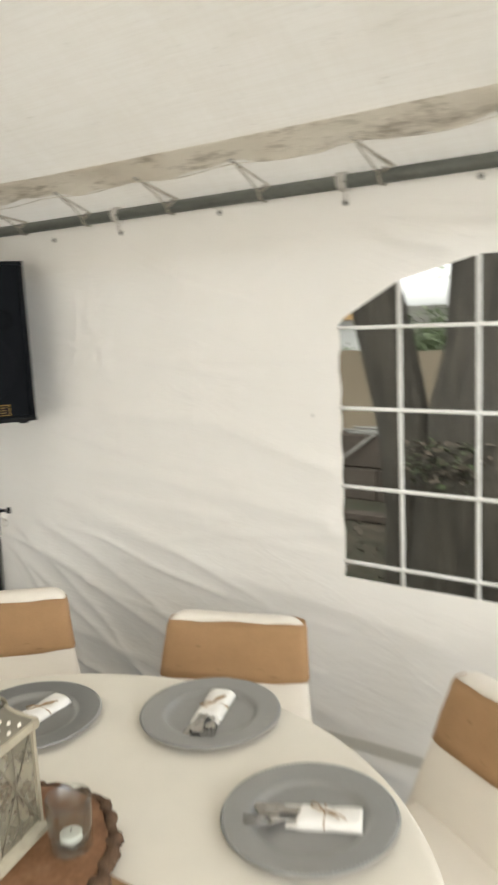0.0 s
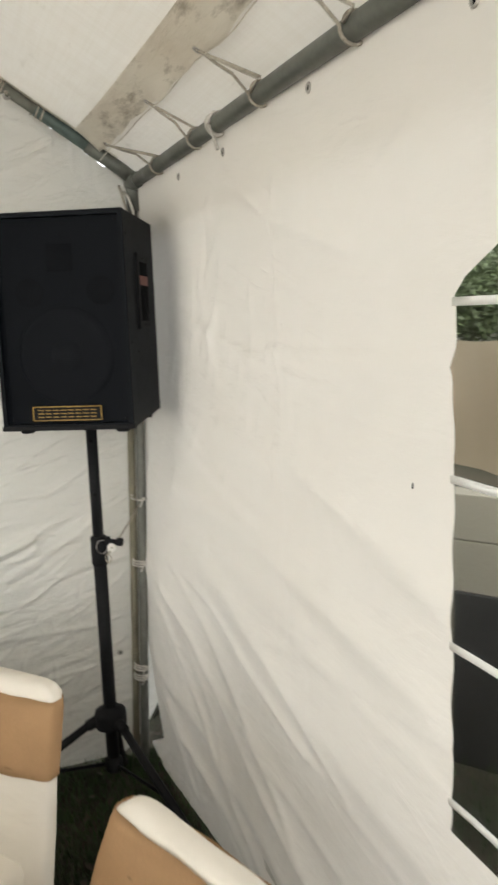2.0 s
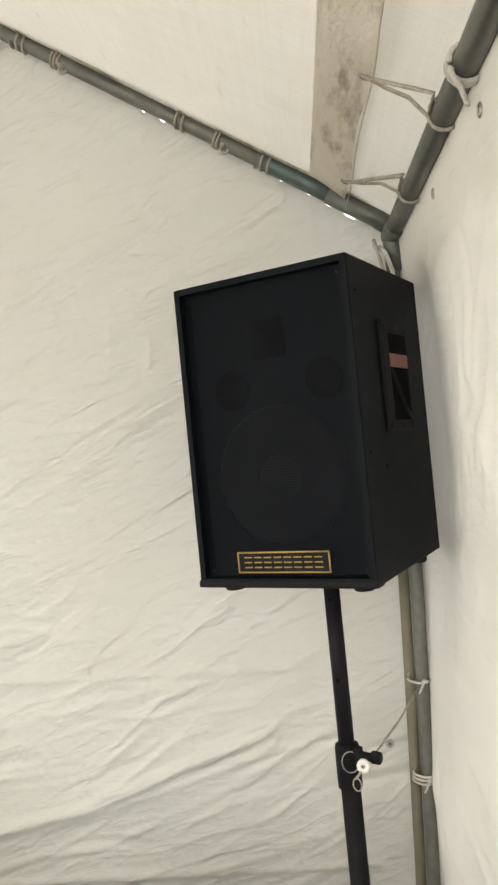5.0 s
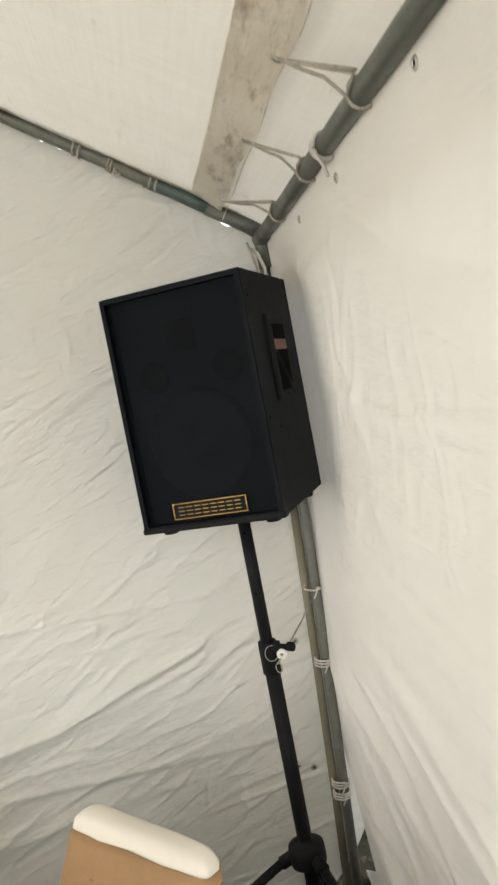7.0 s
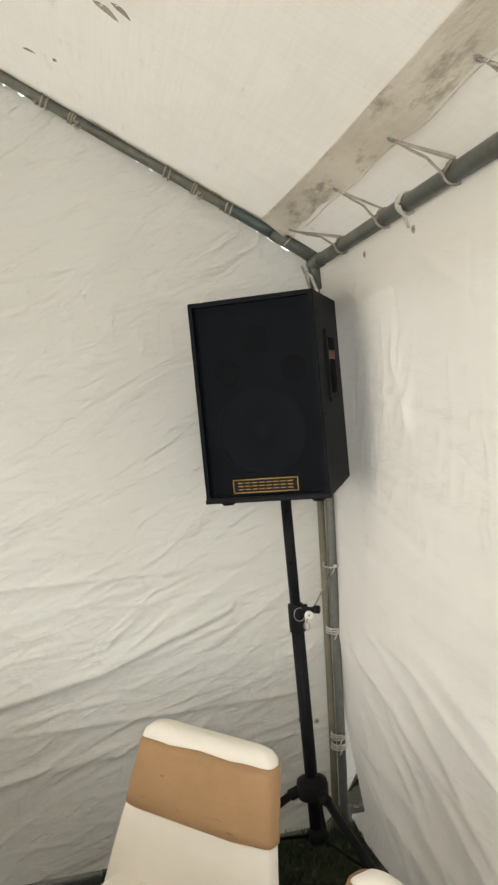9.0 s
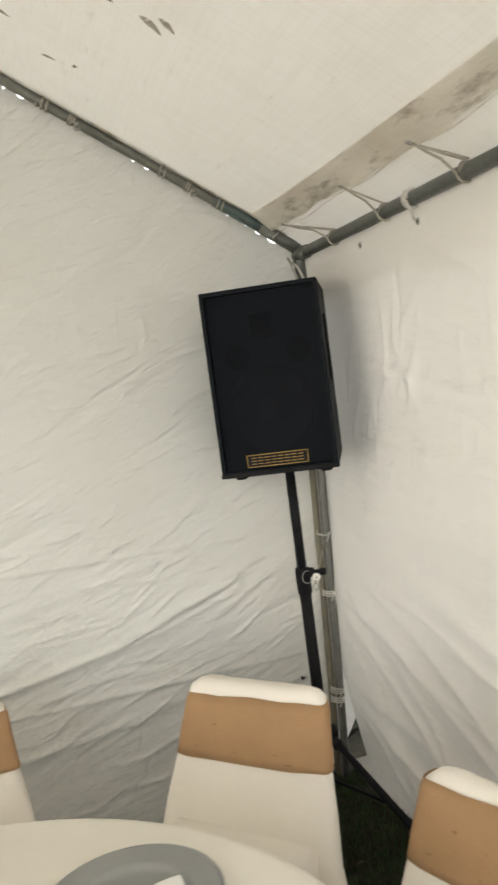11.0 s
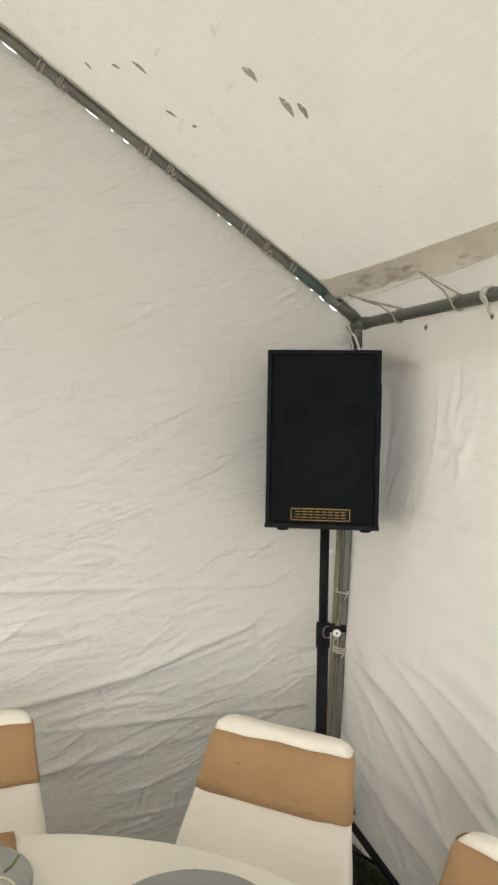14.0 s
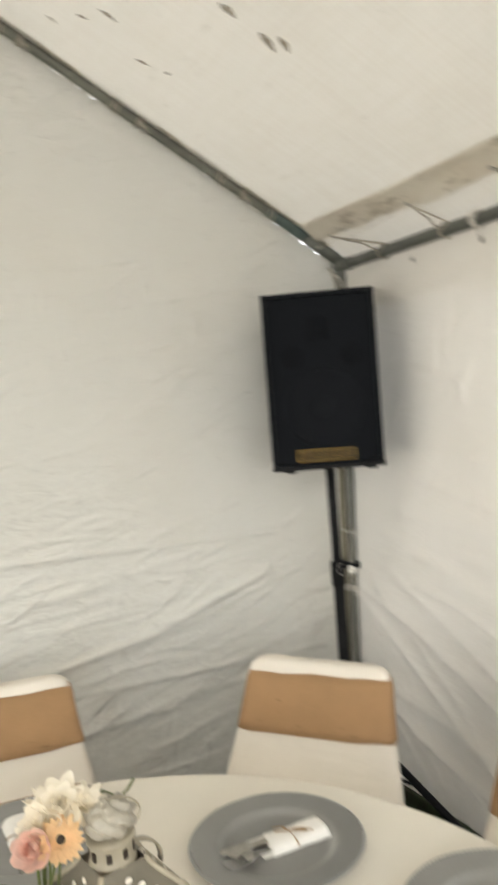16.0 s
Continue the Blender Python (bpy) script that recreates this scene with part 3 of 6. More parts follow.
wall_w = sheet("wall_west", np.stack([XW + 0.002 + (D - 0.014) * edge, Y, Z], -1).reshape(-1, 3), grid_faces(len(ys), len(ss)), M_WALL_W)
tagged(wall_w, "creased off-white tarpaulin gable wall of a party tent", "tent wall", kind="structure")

# window wall, with the arched window cut through it
WX0, WX1, WZ0 = -1.192, -0.068, 0.815
ARCH = [(WX0, 1.638), (-0.987, 1.752), (-0.749, 1.808), (-0.511, 1.808), (-0.273, 1.752), (WX1, 1.638)]


def arch_z(x):
    return np.interp(x, [a for a, _ in ARCH], [b for _, b in ARCH])


def wall_n_offset(X, Z):
    """How far the cloth stands inwards of the wall's plane."""
    rs.seed(77)
    D = ripples(X, Z, 21, 10, 2.5, 7, 0.030, radians(70), 1.2)
    low = np.clip((1.0 - Z) / 0.5, 0, 1) * np.clip((-1.0 - X) / 1.2, 0.15, 1)
    D = D + ripples(X, Z, 22, 16, 7, 26, 0.014, radians(68), 0.7) * low
    # folds that spread from the lower ties of the corner post
    for line, w, h in (([(-2.93, 0.74), (-2.75, 0.64), (-2.50, 0.47), (-2.2, 0.30), (-1.9, 0.14)], 0.022, 0.014),
                       ([(-2.93, 0.72), (-2.80, 0.55), (-2.62, 0.34), (-2.45, 0.10)], 0.016, 0.009),
                       ([(-2.90, 0.76), (-2.62, 0.70), (-2.30, 0.57), (-1.95, 0.45), (-1.5, 0.33)], 0.020, 0.013),
                       ([(-2.91, 0.33), (-2.72, 0.24), (-2.50, 0.08)], 0.015, 0.010),
                       ([(-2.91, 0.35), (-2.66, 0.30), (-2.36, 0.20), (-2.1, 0.06)], 0.016, 0.011),
                       ([(-2.55, 0.84), (-2.30, 0.80), (-2.02, 0.72), (-1.70, 0.66)], 0.012, 0.010),
                       ([(-2.33, 0.99), (-2.0, 0.965), (-1.66, 0.955)], 0.010, 0.008),
                       ([(-1.95, 0.84), (-1.65, 0.90), (-1.2, 0.955)], 0.012, 0.006)):
        D = D + fold(X, Z, line, w, h)
    for line, w, h in (([(-2.40, 0.88), (-2.275, 0.86), (-1.623, 0.74), (-0.9, 0.66)], 0.045, 0.010),
                       ([(-2.75, 0.80), (-2.5, 0.66), (-1.9, 0.44), (-1.2, 0.30)], 0.05, 0.012),
                       ([(-2.9, 0.42), (-2.4, 0.36), (-1.64, 0.24), (-1.0, 0.16)], 0.04, 0.018),
                       ([(-2.9, 0.40), (-2.5, 0.24), (-2.0, 0.12)], 0.03, 0.014),
                       ([(-2.3, 0.97), (-1.62, 0.90), (-1.20, 0.87)], 0.016, 0.006),
                       ([(-2.4, 0.60), (-1.9, 0.52), (-1.3, 0.45)], 0.02, 0.007),
                       ([(-2.2, 0.74), (-1.7, 0.66), (-1.2, 0.62)], 0.015, 0.004),
                       ([(-2.6, 1.10), (-2.0, 1.08), (-1.25, 0.99)], 0.04, 0.014),
                       ([(-2.2, 1.32), (-1.7, 1.30), (-1.22, 1.17)], 0.04, 0.014),
                       ([(-1.85, 1.525), (-1.50, 1.522), (-1.19, 1.532)], 0.013, 0.010),
                       ([(-1.80, 1.9), (-1.79, 1.4), (-1.77, 0.9)], 0.010, 0.003),
                       ([(-1.16, 2.0), (-1.0, 1.88), (-0.85, 1.84)], 0.022, 0.020),
                       ([(-1.12, 2.0), (-0.9, 1.93), (-0.6, 1.9)], 0.016, 0.016),
                       ([(-2.75, 1.95), (-2.5, 1.87), (-2.2, 1.88)], 0.03, 0.010),
                       ([(-2.35, 1.75), (-2.25, 1.6), (-2.2, 1.45)], 0.02, 0.005),
                       ([(-2.68, 0.85), (-2.55, 0.80), (-2.1, 0.60), (-1.7, 0.40)], 0.024, 0.011),
                       ([(-2.84, 0.83), (-2.65, 0.70), (-2.3, 0.42), (-2.0, 0.15)], 0.024, 0.010),
                       ([(-2.86, 0.76), (-2.75, 0.60), (-2.55, 0.28), (-2.45, 0.06)], 0.018, 0.008),
                       ([(-2.55, 0.955), (-2.4, 0.93), (-1.9, 0.80), (-1.5, 0.66)], 0.022, 0.008),
                       ([(-2.85, 0.70), (-2.6, 0.45), (-2.4, 0.15)], 0.014, 0.005),
                       ([(-2.6, 1.25), (-2.1, 1.16), (-1.6, 1.10)], 0.016, 0.007),
                       ([(-2.5, 1.62), (-2.0, 1.52), (-1.5, 1.46)], 0.014, 0.007),
                       ([(-2.1, 1.95), (-1.8, 1.80), (-1.5, 1.72)], 0.014, 0.008),
                       ([(-1.2, 1.96), (-1.35, 1.85), (-1.5, 1.78)], 0.014, 0.004)):
        D = D + fold(X, Z, line, w, h)
    D = D + creases(X, Z, 26, -2.85, -2.2, 1.25, 1.92, 1.1, 0.9, 0.12, 0.012, 0.006) + creases(X, Z, 30, -2.8, -1.3, 0.9, 1.9, -0.2, 0.6, 0.18, 0.012, 0.004) + creases(X, Z, 70, -2.45, -1.55, 1.15, 1.75, 1.45, 0.5, 0.045, 0.010, 0.0032)
    D = D + ripples(X, Z, 25, 14, 18, 50, 0.010, radians(15), 0.9) * np.clip((1.75 - Z) / 0.3, 0, 1) * np.clip((-1.3 - X) / 0.4, 0, 1)
    D = D - 0.045 * np.exp(-((X + 2.84) / 0.22) ** 2 - ((Z - 1.6) / 0.5) ** 2)
    held = 0.044 * np.clip((1.35 - Z) / 0.6, 0, 1) * np.clip((-2.35 - X) / 0.5, 0, 1)
    return D * np.clip((2.0 - Z) / 0.15, 0.1, 1) * np.clip((X - XW) / 0.25, 0, 1) + held


xs = np.unique(np.concatenate([np.linspace(XW - 0.012, WX0, 210), np.linspace(WX0, WX1, 49), np.linspace(WX1, XE, 60)]))
zs = np.unique(np.concatenate([np.linspace(0.012, WZ0, 110), np.linspace(WZ0, 1.64, 60), np.linspace(1.64, EAVE - 0.012, 36)]))
X, Z = np.meshgrid(xs, zs, indexing="ij")
inside = (X > WX0 - 1e-6) & (X < WX1 + 1e-6) & (Z > WZ0 - 1e-6) & (Z < arch_z(X) + 1e-6)
cell = lambda a: (a[:-1, :-1] & a[1:, :-1] & a[1:, 1:] & a[:-1, 1:])
keep = ~cell(inside)
# vertices just below the arch slide up to it, so that the edge is clean
touch = np.zeros_like(inside)
for di in (0, 1):
    for dj in (0, 1):
        touch[di:di + keep.shape[0], dj:dj + keep.shape[1]] |= keep
Zs = np.where(touch & inside & (X > WX0 + 1e-4) & (X < WX1 - 1e-4) & (Z > 1.5), arch_z(X), Z)
# the lower corner by the post is pulled aside and leaves a gap
corner_gap = np.clip((0.52 - Z) / 0.38, 0, 1) ** 1.2 * np.clip((Z - 0.03) / 0.10, 0, 1) * np.clip((-2.60 - X) / 0.35, 0, 1)
Yw = YN - wall_n_offset(X, Z)
# the cloth is cut a little unevenly along the window
Xw = X + 0.17 * corner_gap + 0.0045 * (1 + np.sin(Z * 41) * np.sin(Z * 13 + 1)) * np.exp(-((X - WX0) / 0.006) ** 2) * ((Z > WZ0) & (Z < 1.62))
wall_n = sheet("wall_north", np.stack([Xw, Yw, Zs], -1).reshape(-1, 3), grid_faces(len(xs), len(zs), keep), M_WALL_N)
tagged(wall_n, "white tarpaulin side wall of a party tent, slack folds at its foot", "tent wall", kind="structure")

speck = part("dark_speck", ball(0, 0, 0, 0.0055, 0.32, 0.25, 1.0, 2), M_VOID)
speck.matrix_world = pose(-1.290, YN - 0.002 - float(wall_n_offset(np.array([-1.290]), np.array([1.340]))[0]), 1.340, 0, 12, 0)
tagged(speck, "small dark insect speck on the white tent wall", "speck")

# hem along the foot of the window wall
hx = np.linspace(-1.95, XE, 300)
hem = sheet("wall_hem", np.concatenate([np.stack([hx, YN - 0.007 - wall_n_offset(hx, np.full_like(hx, z)), np.full_like(hx, z)], -1) for z in (0.215, 0.235, 0.255)]),
            [(k * 300 + i, k * 300 + i + 1, (k + 1) * 300 + i + 1, (k + 1) * 300 + i) for k in range(2) for i in range(299)], M_SEAM)
tagged(hem, "grey sewn seam along the foot of the tent wall", "seam", kind="structure")


# the window: clear panes between white tapes
window = thing("window_1", pose(0, 0, 0), "arched clear vinyl window with white tape bars in the tent wall", "window", kind="structure")
COLS = [WX0, -0.987, -0.749, -0.511, -0.273, WX1]
ROWSZ = [WZ0, 0.868, 1.118, 1.369, 1.618, 1.82]


def win_y(x, z):
    return YN - float(wall_n_offset(np.array([x]), np.array([z]))[0]) * 0.6 + 0.001


for c in range(5):
    for r in range(5):
        x0, x1, z0, z1 = COLS[c], COLS[c + 1], ROWSZ[r], ROWSZ[r + 1]
        n = 6
        vs, fs = [], []
        for i in range(n + 1):
            x = x0 + (x1 - x0) * i / n
            for j in range(n + 1):
                z = z0 + (min(z1, float(arch_z(x))) - z0) * j / n
                vs.append((x, win_y(x, z), z))
        fs = grid_faces(n + 1, n + 1)
        pane = sheet("pane", vs, fs, M_VINYL, window)
        pane.visible_shadow = False
for x in COLS[1:-1]:
    zt = float(arch_z(x))
    part("tape_bar", strip([(x, win_y(x, z) - 0.003, z) for z in np.linspace(WZ0, zt, 14)], (1, 0, 0), 0.013, 0.002, (0, 1, 0)), M_TAPE, window)
for z in ROWSZ[1:-1]:
    part("tape_bar", strip([(x, win_y(x, z) - 0.005, z) for x in np.linspace(WX0, WX1, 22)], (0, 0, 1), 0.012, 0.002, (0, 1, 0)), M_TAPE, window)
# roof: two slopes of cloth
for name, lo, hi in (("ceiling", RIDGE_Y, ROOF_Y + 0.055), ("ceiling_south", RIDGE_Y, YS - 0.05)):
    rx = np.linspace(XW - 0.06, XE + 0.06, 150)
    ry = np.linspace(lo, hi, 90)
    RX, RY = np.meshgrid(rx, ry, indexing="ij")
    sag = 0.010 * np.sin(RX * 2.1 + 0.5) * np.sin((RY - RIDGE_Y) * 2.0) + ripples(RX, RY, 31, 8, 3, 12, 0.012, 1.2, 2.4)
    sag *= np.clip((np.abs(hi - RY)) / 0.4, 0.25, 1)
    over_pipe = rake_z(RY) + 0.024 - roof_z(RY)
    RZ = roof_z(RY) + sag * 0.8 - 0.004 + over_pipe * np.exp(-np.maximum(RX - XW - 0.05, 0) / 0.40)
    ob = sheet(name, np.stack([RX, RY, RZ], -1).reshape(-1, 3), grid_faces(len(rx), len(ry)), M_ROOF)
    tagged(ob, "off-white woven roof cloth of a party tent, marked by leaves and damp", "tent roof", kind="structure")
# outer valance past the eave
vx = np.linspace(XW - 0.06, XE, 120)
vz = np.linspace(0, 1, 5)
VX, VS = np.meshgrid(vx, vz, indexing="ij")
val = sheet("valance", np.stack([VX, 2.215 + 0.012 * np.sin(VX * 9) * VS, roof_z(2.215) - 0.006 - 0.16 * VS], -1).reshape(-1, 3), grid_faces(len(vx), 5), M_ROOF)
tagged(val, "white cloth valance hanging outside along the eave", "valance", kind="structure")

# beige hem under the roof cloth, its lower edge loose, tied down by the cords
hx = np.linspace(XW + 0.052, XE, 260)
hs = np.linspace(0, 1, 9)
HX, HS = np.meshgrid(hx, hs, indexing="ij")
HY = 1.968 + HS * 0.080 + 0.004 * np.sin(HX * 13.0) * HS
wav = 0.006 * np.sin(HX * 14.5 + 1) + 0.004 * np.sin(HX * 31) + 0.005 * np.sin(HX * 7 + HS * 3)
HZ = roof_z(HY) - 0.018 - HS * (0.010 + wav) + (rake_z(HY) + 0.034 - roof_z(HY)) * np.exp(-np.maximum(HX - XW - 0.05, 0) / 0.40)
band = sheet("roof_hem", np.stack([HX, HY, HZ], -1).reshape(-1, 3), grid_faces(len(hx), len(hs)), M_HEM)
tagged(band, "stained beige hem sewn under the roof cloth along the eave", "hem", kind="structure")
part("hem_cord", tube([(x, 2.048 + 0.004 * math.sin(x * 13), roof_z(2.048) - 0.030 - 0.006 * math.sin(x * 14.5 + 1)) for x in np.linspace(XW + 0.05, XE, 160)], 0.0016, 6), M_HEM, band, "pale edge cord")
# hem along the gable pipe
gy_ = np.linspace(RIDGE_Y, 2.10, 160)
gs = np.linspace(0, 1, 5)
GYY, GSS = np.meshgrid(gy_, gs, indexing="ij")
gab = sheet("gable_hem", np.stack([-2.985 + GSS * (0.082 + 0.005 * np.sin(GYY * 9)), GYY, rake_z(GYY) + 0.0195 - 0.004 * GSS - 0.002 * np.sin(GYY * 17 + GSS * 2)], -1).reshape(-1, 3), grid_faces(len(gy_), 5), M_HEM_OLD)
tagged(gab, "beige hem of the roof cloth along the gable pipe", "hem", kind="structure")

# unseen plain long wall, closes the tent and glows inwards; far end stands open
sx_, sz_ = np.linspace(XW, XE, 40), np.linspace(0.01, EAVE + 0.02, 12)
SX, SZ_ = np.meshgrid(sx_, sz_, indexing="ij")
ob = sheet("unseen_wall_south", np.stack([SX, YS + 0.02 * np.sin(SX * 5 + SZ_), SZ_], -1).reshape(-1, 3), grid_faces(40, 12), M_WALL_S)
tagged(ob, "plain white tarpaulin long wall, unseen, added to glow into the tent", "tent wall", kind="structure")

# ---- pipes ----
tent_frame = thing("tent_frame", pose(0, 0, 0), "grey galvanised pipe frame of the party tent", "tent frame", kind="structure")
part("eave_pipe", tube([(x, 2.152, EAVE - 0.004 * (x - XW)) for x in np.linspace(-2.93, XE, 24)], 0.0205, 18), M_PIPE, tent_frame)
part("gable_pipe", tube([(-2.945, y, rake_z(y)) for y in np.linspace(2.13, RIDGE_Y, 20)], 0.0178, 18), M_PIPE_GABLE, tent_frame)
part("pipe_sleeve", tube([(-2.945, y, rake_z(y)) for y in (2.03, 1.98, 1.88, 1.855)], 0.0205, 18), M_SLEEVE, tent_frame, "faded teal sleeve where two pipes join")
part("corner_joint", joined(tube([(-2.945, 2.155, EAVE - 0.09), (-2.945, 2.154, EAVE - 0.02), (-2.945, 2.152, EAVE + 0.01)], 0.024, 16),
                            tube([(-2.96, 2.152, EAVE), (-2.86, 2.152, EAVE)], 0.0245, 16),
                            tube([(-2.945, 2.16, EAVE + 0.012), (-2.945, 2.12, rake_z(2.12)), (-2.945, 2.01, rake_z(2.01))], 0.0235, 16)), M_PIPE, tent_frame, "grey pipe corner joint")
part("corner_post", tube([(-2.945, 2.15, EAVE), (-2.944, 2.13, 1.2), (-2.94, 2.10, 0.5), (-2.935, 2.075, 0.0)], 0.0158, 16), M_PIPE_OLD, tent_frame, "weathered grey corner post")
part("side_strip", strip([(-2.962, 2.106, 1.34), (-2.962, 2.090, 0.9), (-2.958, 2.066, 0.35), (-2.955, 2.048, 0.0)], (0.25, 1, 0), 0.025, 0.006, (1, -0.25, 0)), M_TAN, tent_frame, "tan plastic strip beside the post")


def wrap(center, axis, r, turns, pitch, phase=0.0):
    """Points of a cord wound round a bar."""
    a = Vector(axis).normalized()
    u = a.orthogonal().normalized()
    v = a.cross(u)
    n = int(16 * turns)
    return [Vector(center) + a * (pitch * (i / n - 0.5) * turns) + r * (math.cos(phase + 2 * math.pi * turns * i / n) * u + math.sin(phase + 2 * math.pi * turns * i / n) * v) for i in range(n + 1)]


def eave_y(x):
    return EAVE - 0.004 * (x - XW)


# cords that pull the hem down to the eave pipe
for k, x in enumerate((-2.66, -2.280, -1.878, -1.478, -1.062, -0.645, -0.23, 0.19, 0.60)):
    rnd = random.Random(k)
    hook = Vector((x - (0.115 if k == 0 else 0.0), 2.042, roof_z(2.042) - 0.022))
    e = thing("tie_cord", pose(x, 2.11, 2.1), "grey flecked cord looped from a hem eyelet to the eave pipe", "cord", "cords along the eave")
    xb = x + 0.055 + rnd.uniform(-0.01, 0.01)
    zc = eave_y(xb)
    inv = e.matrix_world.inverted()
    loop = [hook + Vector((0.004, 0, 0))]
    for s in (0.35, 0.7):
        loop.append(hook.lerp(Vector((xb - 0.03, 2.13, zc + 0.026)), s) - Vector((0, 0, 0.003)))
    ring = wrap((xb - 0.012, 2.152, zc), (1, 0, 0), 0.0245, 1.0, 0.012, 2.2 + rnd.uniform(-0.2, 0.2))
    if (ring[0] - loop[-1]).length > (ring[-1] - loop[-1]).length:
        ring = ring[::-1]
    back = [Vector((xb + 0.022, 2.131, zc + 0.018)).lerp(hook, s) for s in (0.0, 0.35, 0.7, 1.0)]
    pts = [inv @ p for p in loop + ring + back]
    part("cord", tube(pts, 0.0034, 6), M_ROPE, e)
    if k % 2 == 0:
        third = [inv @ hook.lerp(Vector((xb + 0.034, 2.133, zc + 0.018)), s) for s in (0, 0.5, 1)]
        part("cord", tube(third, 0.0030, 6), M_ROPE, e)
    ey = turned([(0.0045, 0.0), (0.0095, 0.0), (0.0098, 0.002), (0.0045, 0.002), (0.0045, 0.0)], 16)
    part("eyelet", moved(ey, inv @ Matrix.Translation(hook + Vector((-0.004, -0.004, 0.002))) @ pose(0, 0, 0, -32, 0, 0)), M_METAL, e, "small metal eyelet")

# white cords that hold the wall to the eave pipe
for k, x in enumerate((-2.09, -1.155, -0.25, 0.68)):
    zc = eave_y(x)
    e = thing("wall_tie", pose(x, 2.15, zc), "white cord wound round the eave pipe and through the wall", "cord", "wall ties along the eave")
    pts = [Vector(p) for p in wrap((0, 0.002, 0), (1, 0, 0), 0.0250, 2.3, 0.011, 0.5)]
    part("winding", tube(pts, 0.0042, 6), M_ROPE_W, e)
    part("tail", tube([(0.008, -0.024, -0.004), (0.016, -0.021, -0.02), (0.014, -0.012, -0.036), (0.008, -0.006, -0.050), (0.016, -0.006, -0.060)], 0.0040, 6), M_ROPE_W, e)
    part("knot", ball(0.011, -0.022, -0.012, 0.007, 1, 0.8, 1.1), M_ROPE_W, e)


# eyelets of the wall
def eyelet(name, p, rot, label, category, group):
    e = thing(name, Matrix.Translation(p) @ rot, label, category, group)
    part("ring", turned([(0.0045, 0.0), (0.0055, 0.0022), (0.0085, 0.0026), (0.0105, 0.0)], 20), M_METAL, e)
    # dark disc painted for the shade in the eyelet's hole
    part("hole", turned([(0.0, 0.0006), (0.0048, 0.0006)], 16), M_VOID if name == "wall_eyelet" else M_PIPE_OLD, e)
    return e


for x, z in ((-2.455, 1.996), (-1.632, 2.012), (-0.745, 2.012), (-2.09, 1.99), (-1.155, 1.99), (0.22, 2.01)):
    y = YN - float(wall_n_offset(np.array([x]), np.array([z]))[0]) - 0.001
    eyelet("wall_eyelet", (x, y, z), pose(0, 0, 0, 90, 0, 0), "small metal eyelet in the white tent wall", "eyelet", "wall eyelets")
for z, y in ((0.825, 2.03), (0.415, 2.015)):
    eyelet("gable_eyelet", (XW + 0.008, y, z), pose(0, 0, 0, 0, 90, 0), "small metal eyelet in the gable wall", "eyelet", "gable eyelets")

# ties along the gable pipe
rake_dir = Vector((0, -1, RAKE)).normalized()
for k, (y, kind) in enumerate(((0.2, 0), (0.55, 1), (0.62, 0), (0.921, 0), (0.985, 1), (1.29, 0), (1.378, 1), (1.674, 0), (1.757, 1), (1.866, 0))):
    c = Vector((-2.945, y, rake_z(y)))
    e = thing("gable_tie", Matrix.Translation(c), "grey cord wound round the sloping gable pipe", "cord", "ties along the gable pipe")
    part("winding", tube(wrap((0, 0, 0), rake_dir, 0.0205, 2.2, 0.009 if kind else 0.018, k * 1.3), 0.0036, 6), M_ROPE, e)
    if kind:
        part("eyelet", moved(turned([(0.005, 0.0), (0.007, 0.003), (0.012, 0.003), (0.013, 0.0)], 18), pose(0.008, 0.012, -0.030, 0, 90, 0)), M_METAL, e, "worn metal eyelet")
        part("knot", ball(0.018, 0.010, -0.022, 0.007), M_ROPE, e)
    else:
        part("tail", tube([(0.022, 0.0, 0.012), (0.034, -0.004, 0.030), (0.045, 0.010, 0.037)], 0.0034, 6), M_ROPE, e)

# cords wound round the corner post
for z, turns in ((0.985, 1.2), (0.75, 3.2), (0.36, 2.4), (0.325, 3.0)):
    y = np.interp(z, [0, 0.5, 1.2, 2.05], [2.075, 2.10, 2.13, 2.15])
    e = thing("post_tie", pose(-2.946, y - 0.007, z), "white cord wound round the corner post", "cord", "ties on the corner post")
    part("winding", tube(wrap((0, 0, 0), (0.1, 0.15, 1), 0.0265, turns, 0.009, z * 9), 0.0030, 6), M_ROPE_W, e)
    part("knot", ball(0.026, 0.010, 0.0, 0.008, 1, 1, 0.8), M_ROPE_W, e)
    part("tail", tube([(0.028, 0.008, 0.0), (0.031, 0.0, -0.015), (0.028, -0.006, -0.028)], 0.003, 6), M_ROPE_W, e)
e = thing("corner_lashing", pose(-2.93, 2.14, 2.0), "pale cord hanging from the pipe corner behind the loudspeaker", "cord")
part("cord", tube([(-0.02, -0.02, 0.03), (0.01, -0.01, 0.01), (0.03, 0.0, -0.04), (0.034, 0.0, -0.10)], 0.0055, 6), M_ROPE_W, e)
part("cord", tube([(-0.025, -0.03, 0.05), (0.0, -0.03, 0.025), (0.015, -0.02, -0.03), (0.012, -0.02, -0.10)], 0.0045, 6), M_ROPE, e)

# ---- loudspeaker ----
ALONG = Vector((0.454, 0.891, 0))
FACING = Vector((0.891, -0.454, 0))
SPW, SPH, SPD = 0.386, 0.611, 0.390
corner_fl = Vector((-2.632, 1.654, 1.301))
sp_o = corner_fl + ALONG * SPW / 2
sp_m = Matrix(((ALONG.x, -FACING.x, 0, sp_o.x), (ALONG.y, -FACING.y, 0, sp_o.y), (0, 0, 1, sp_o.z), (0, 0, 0, 1)))
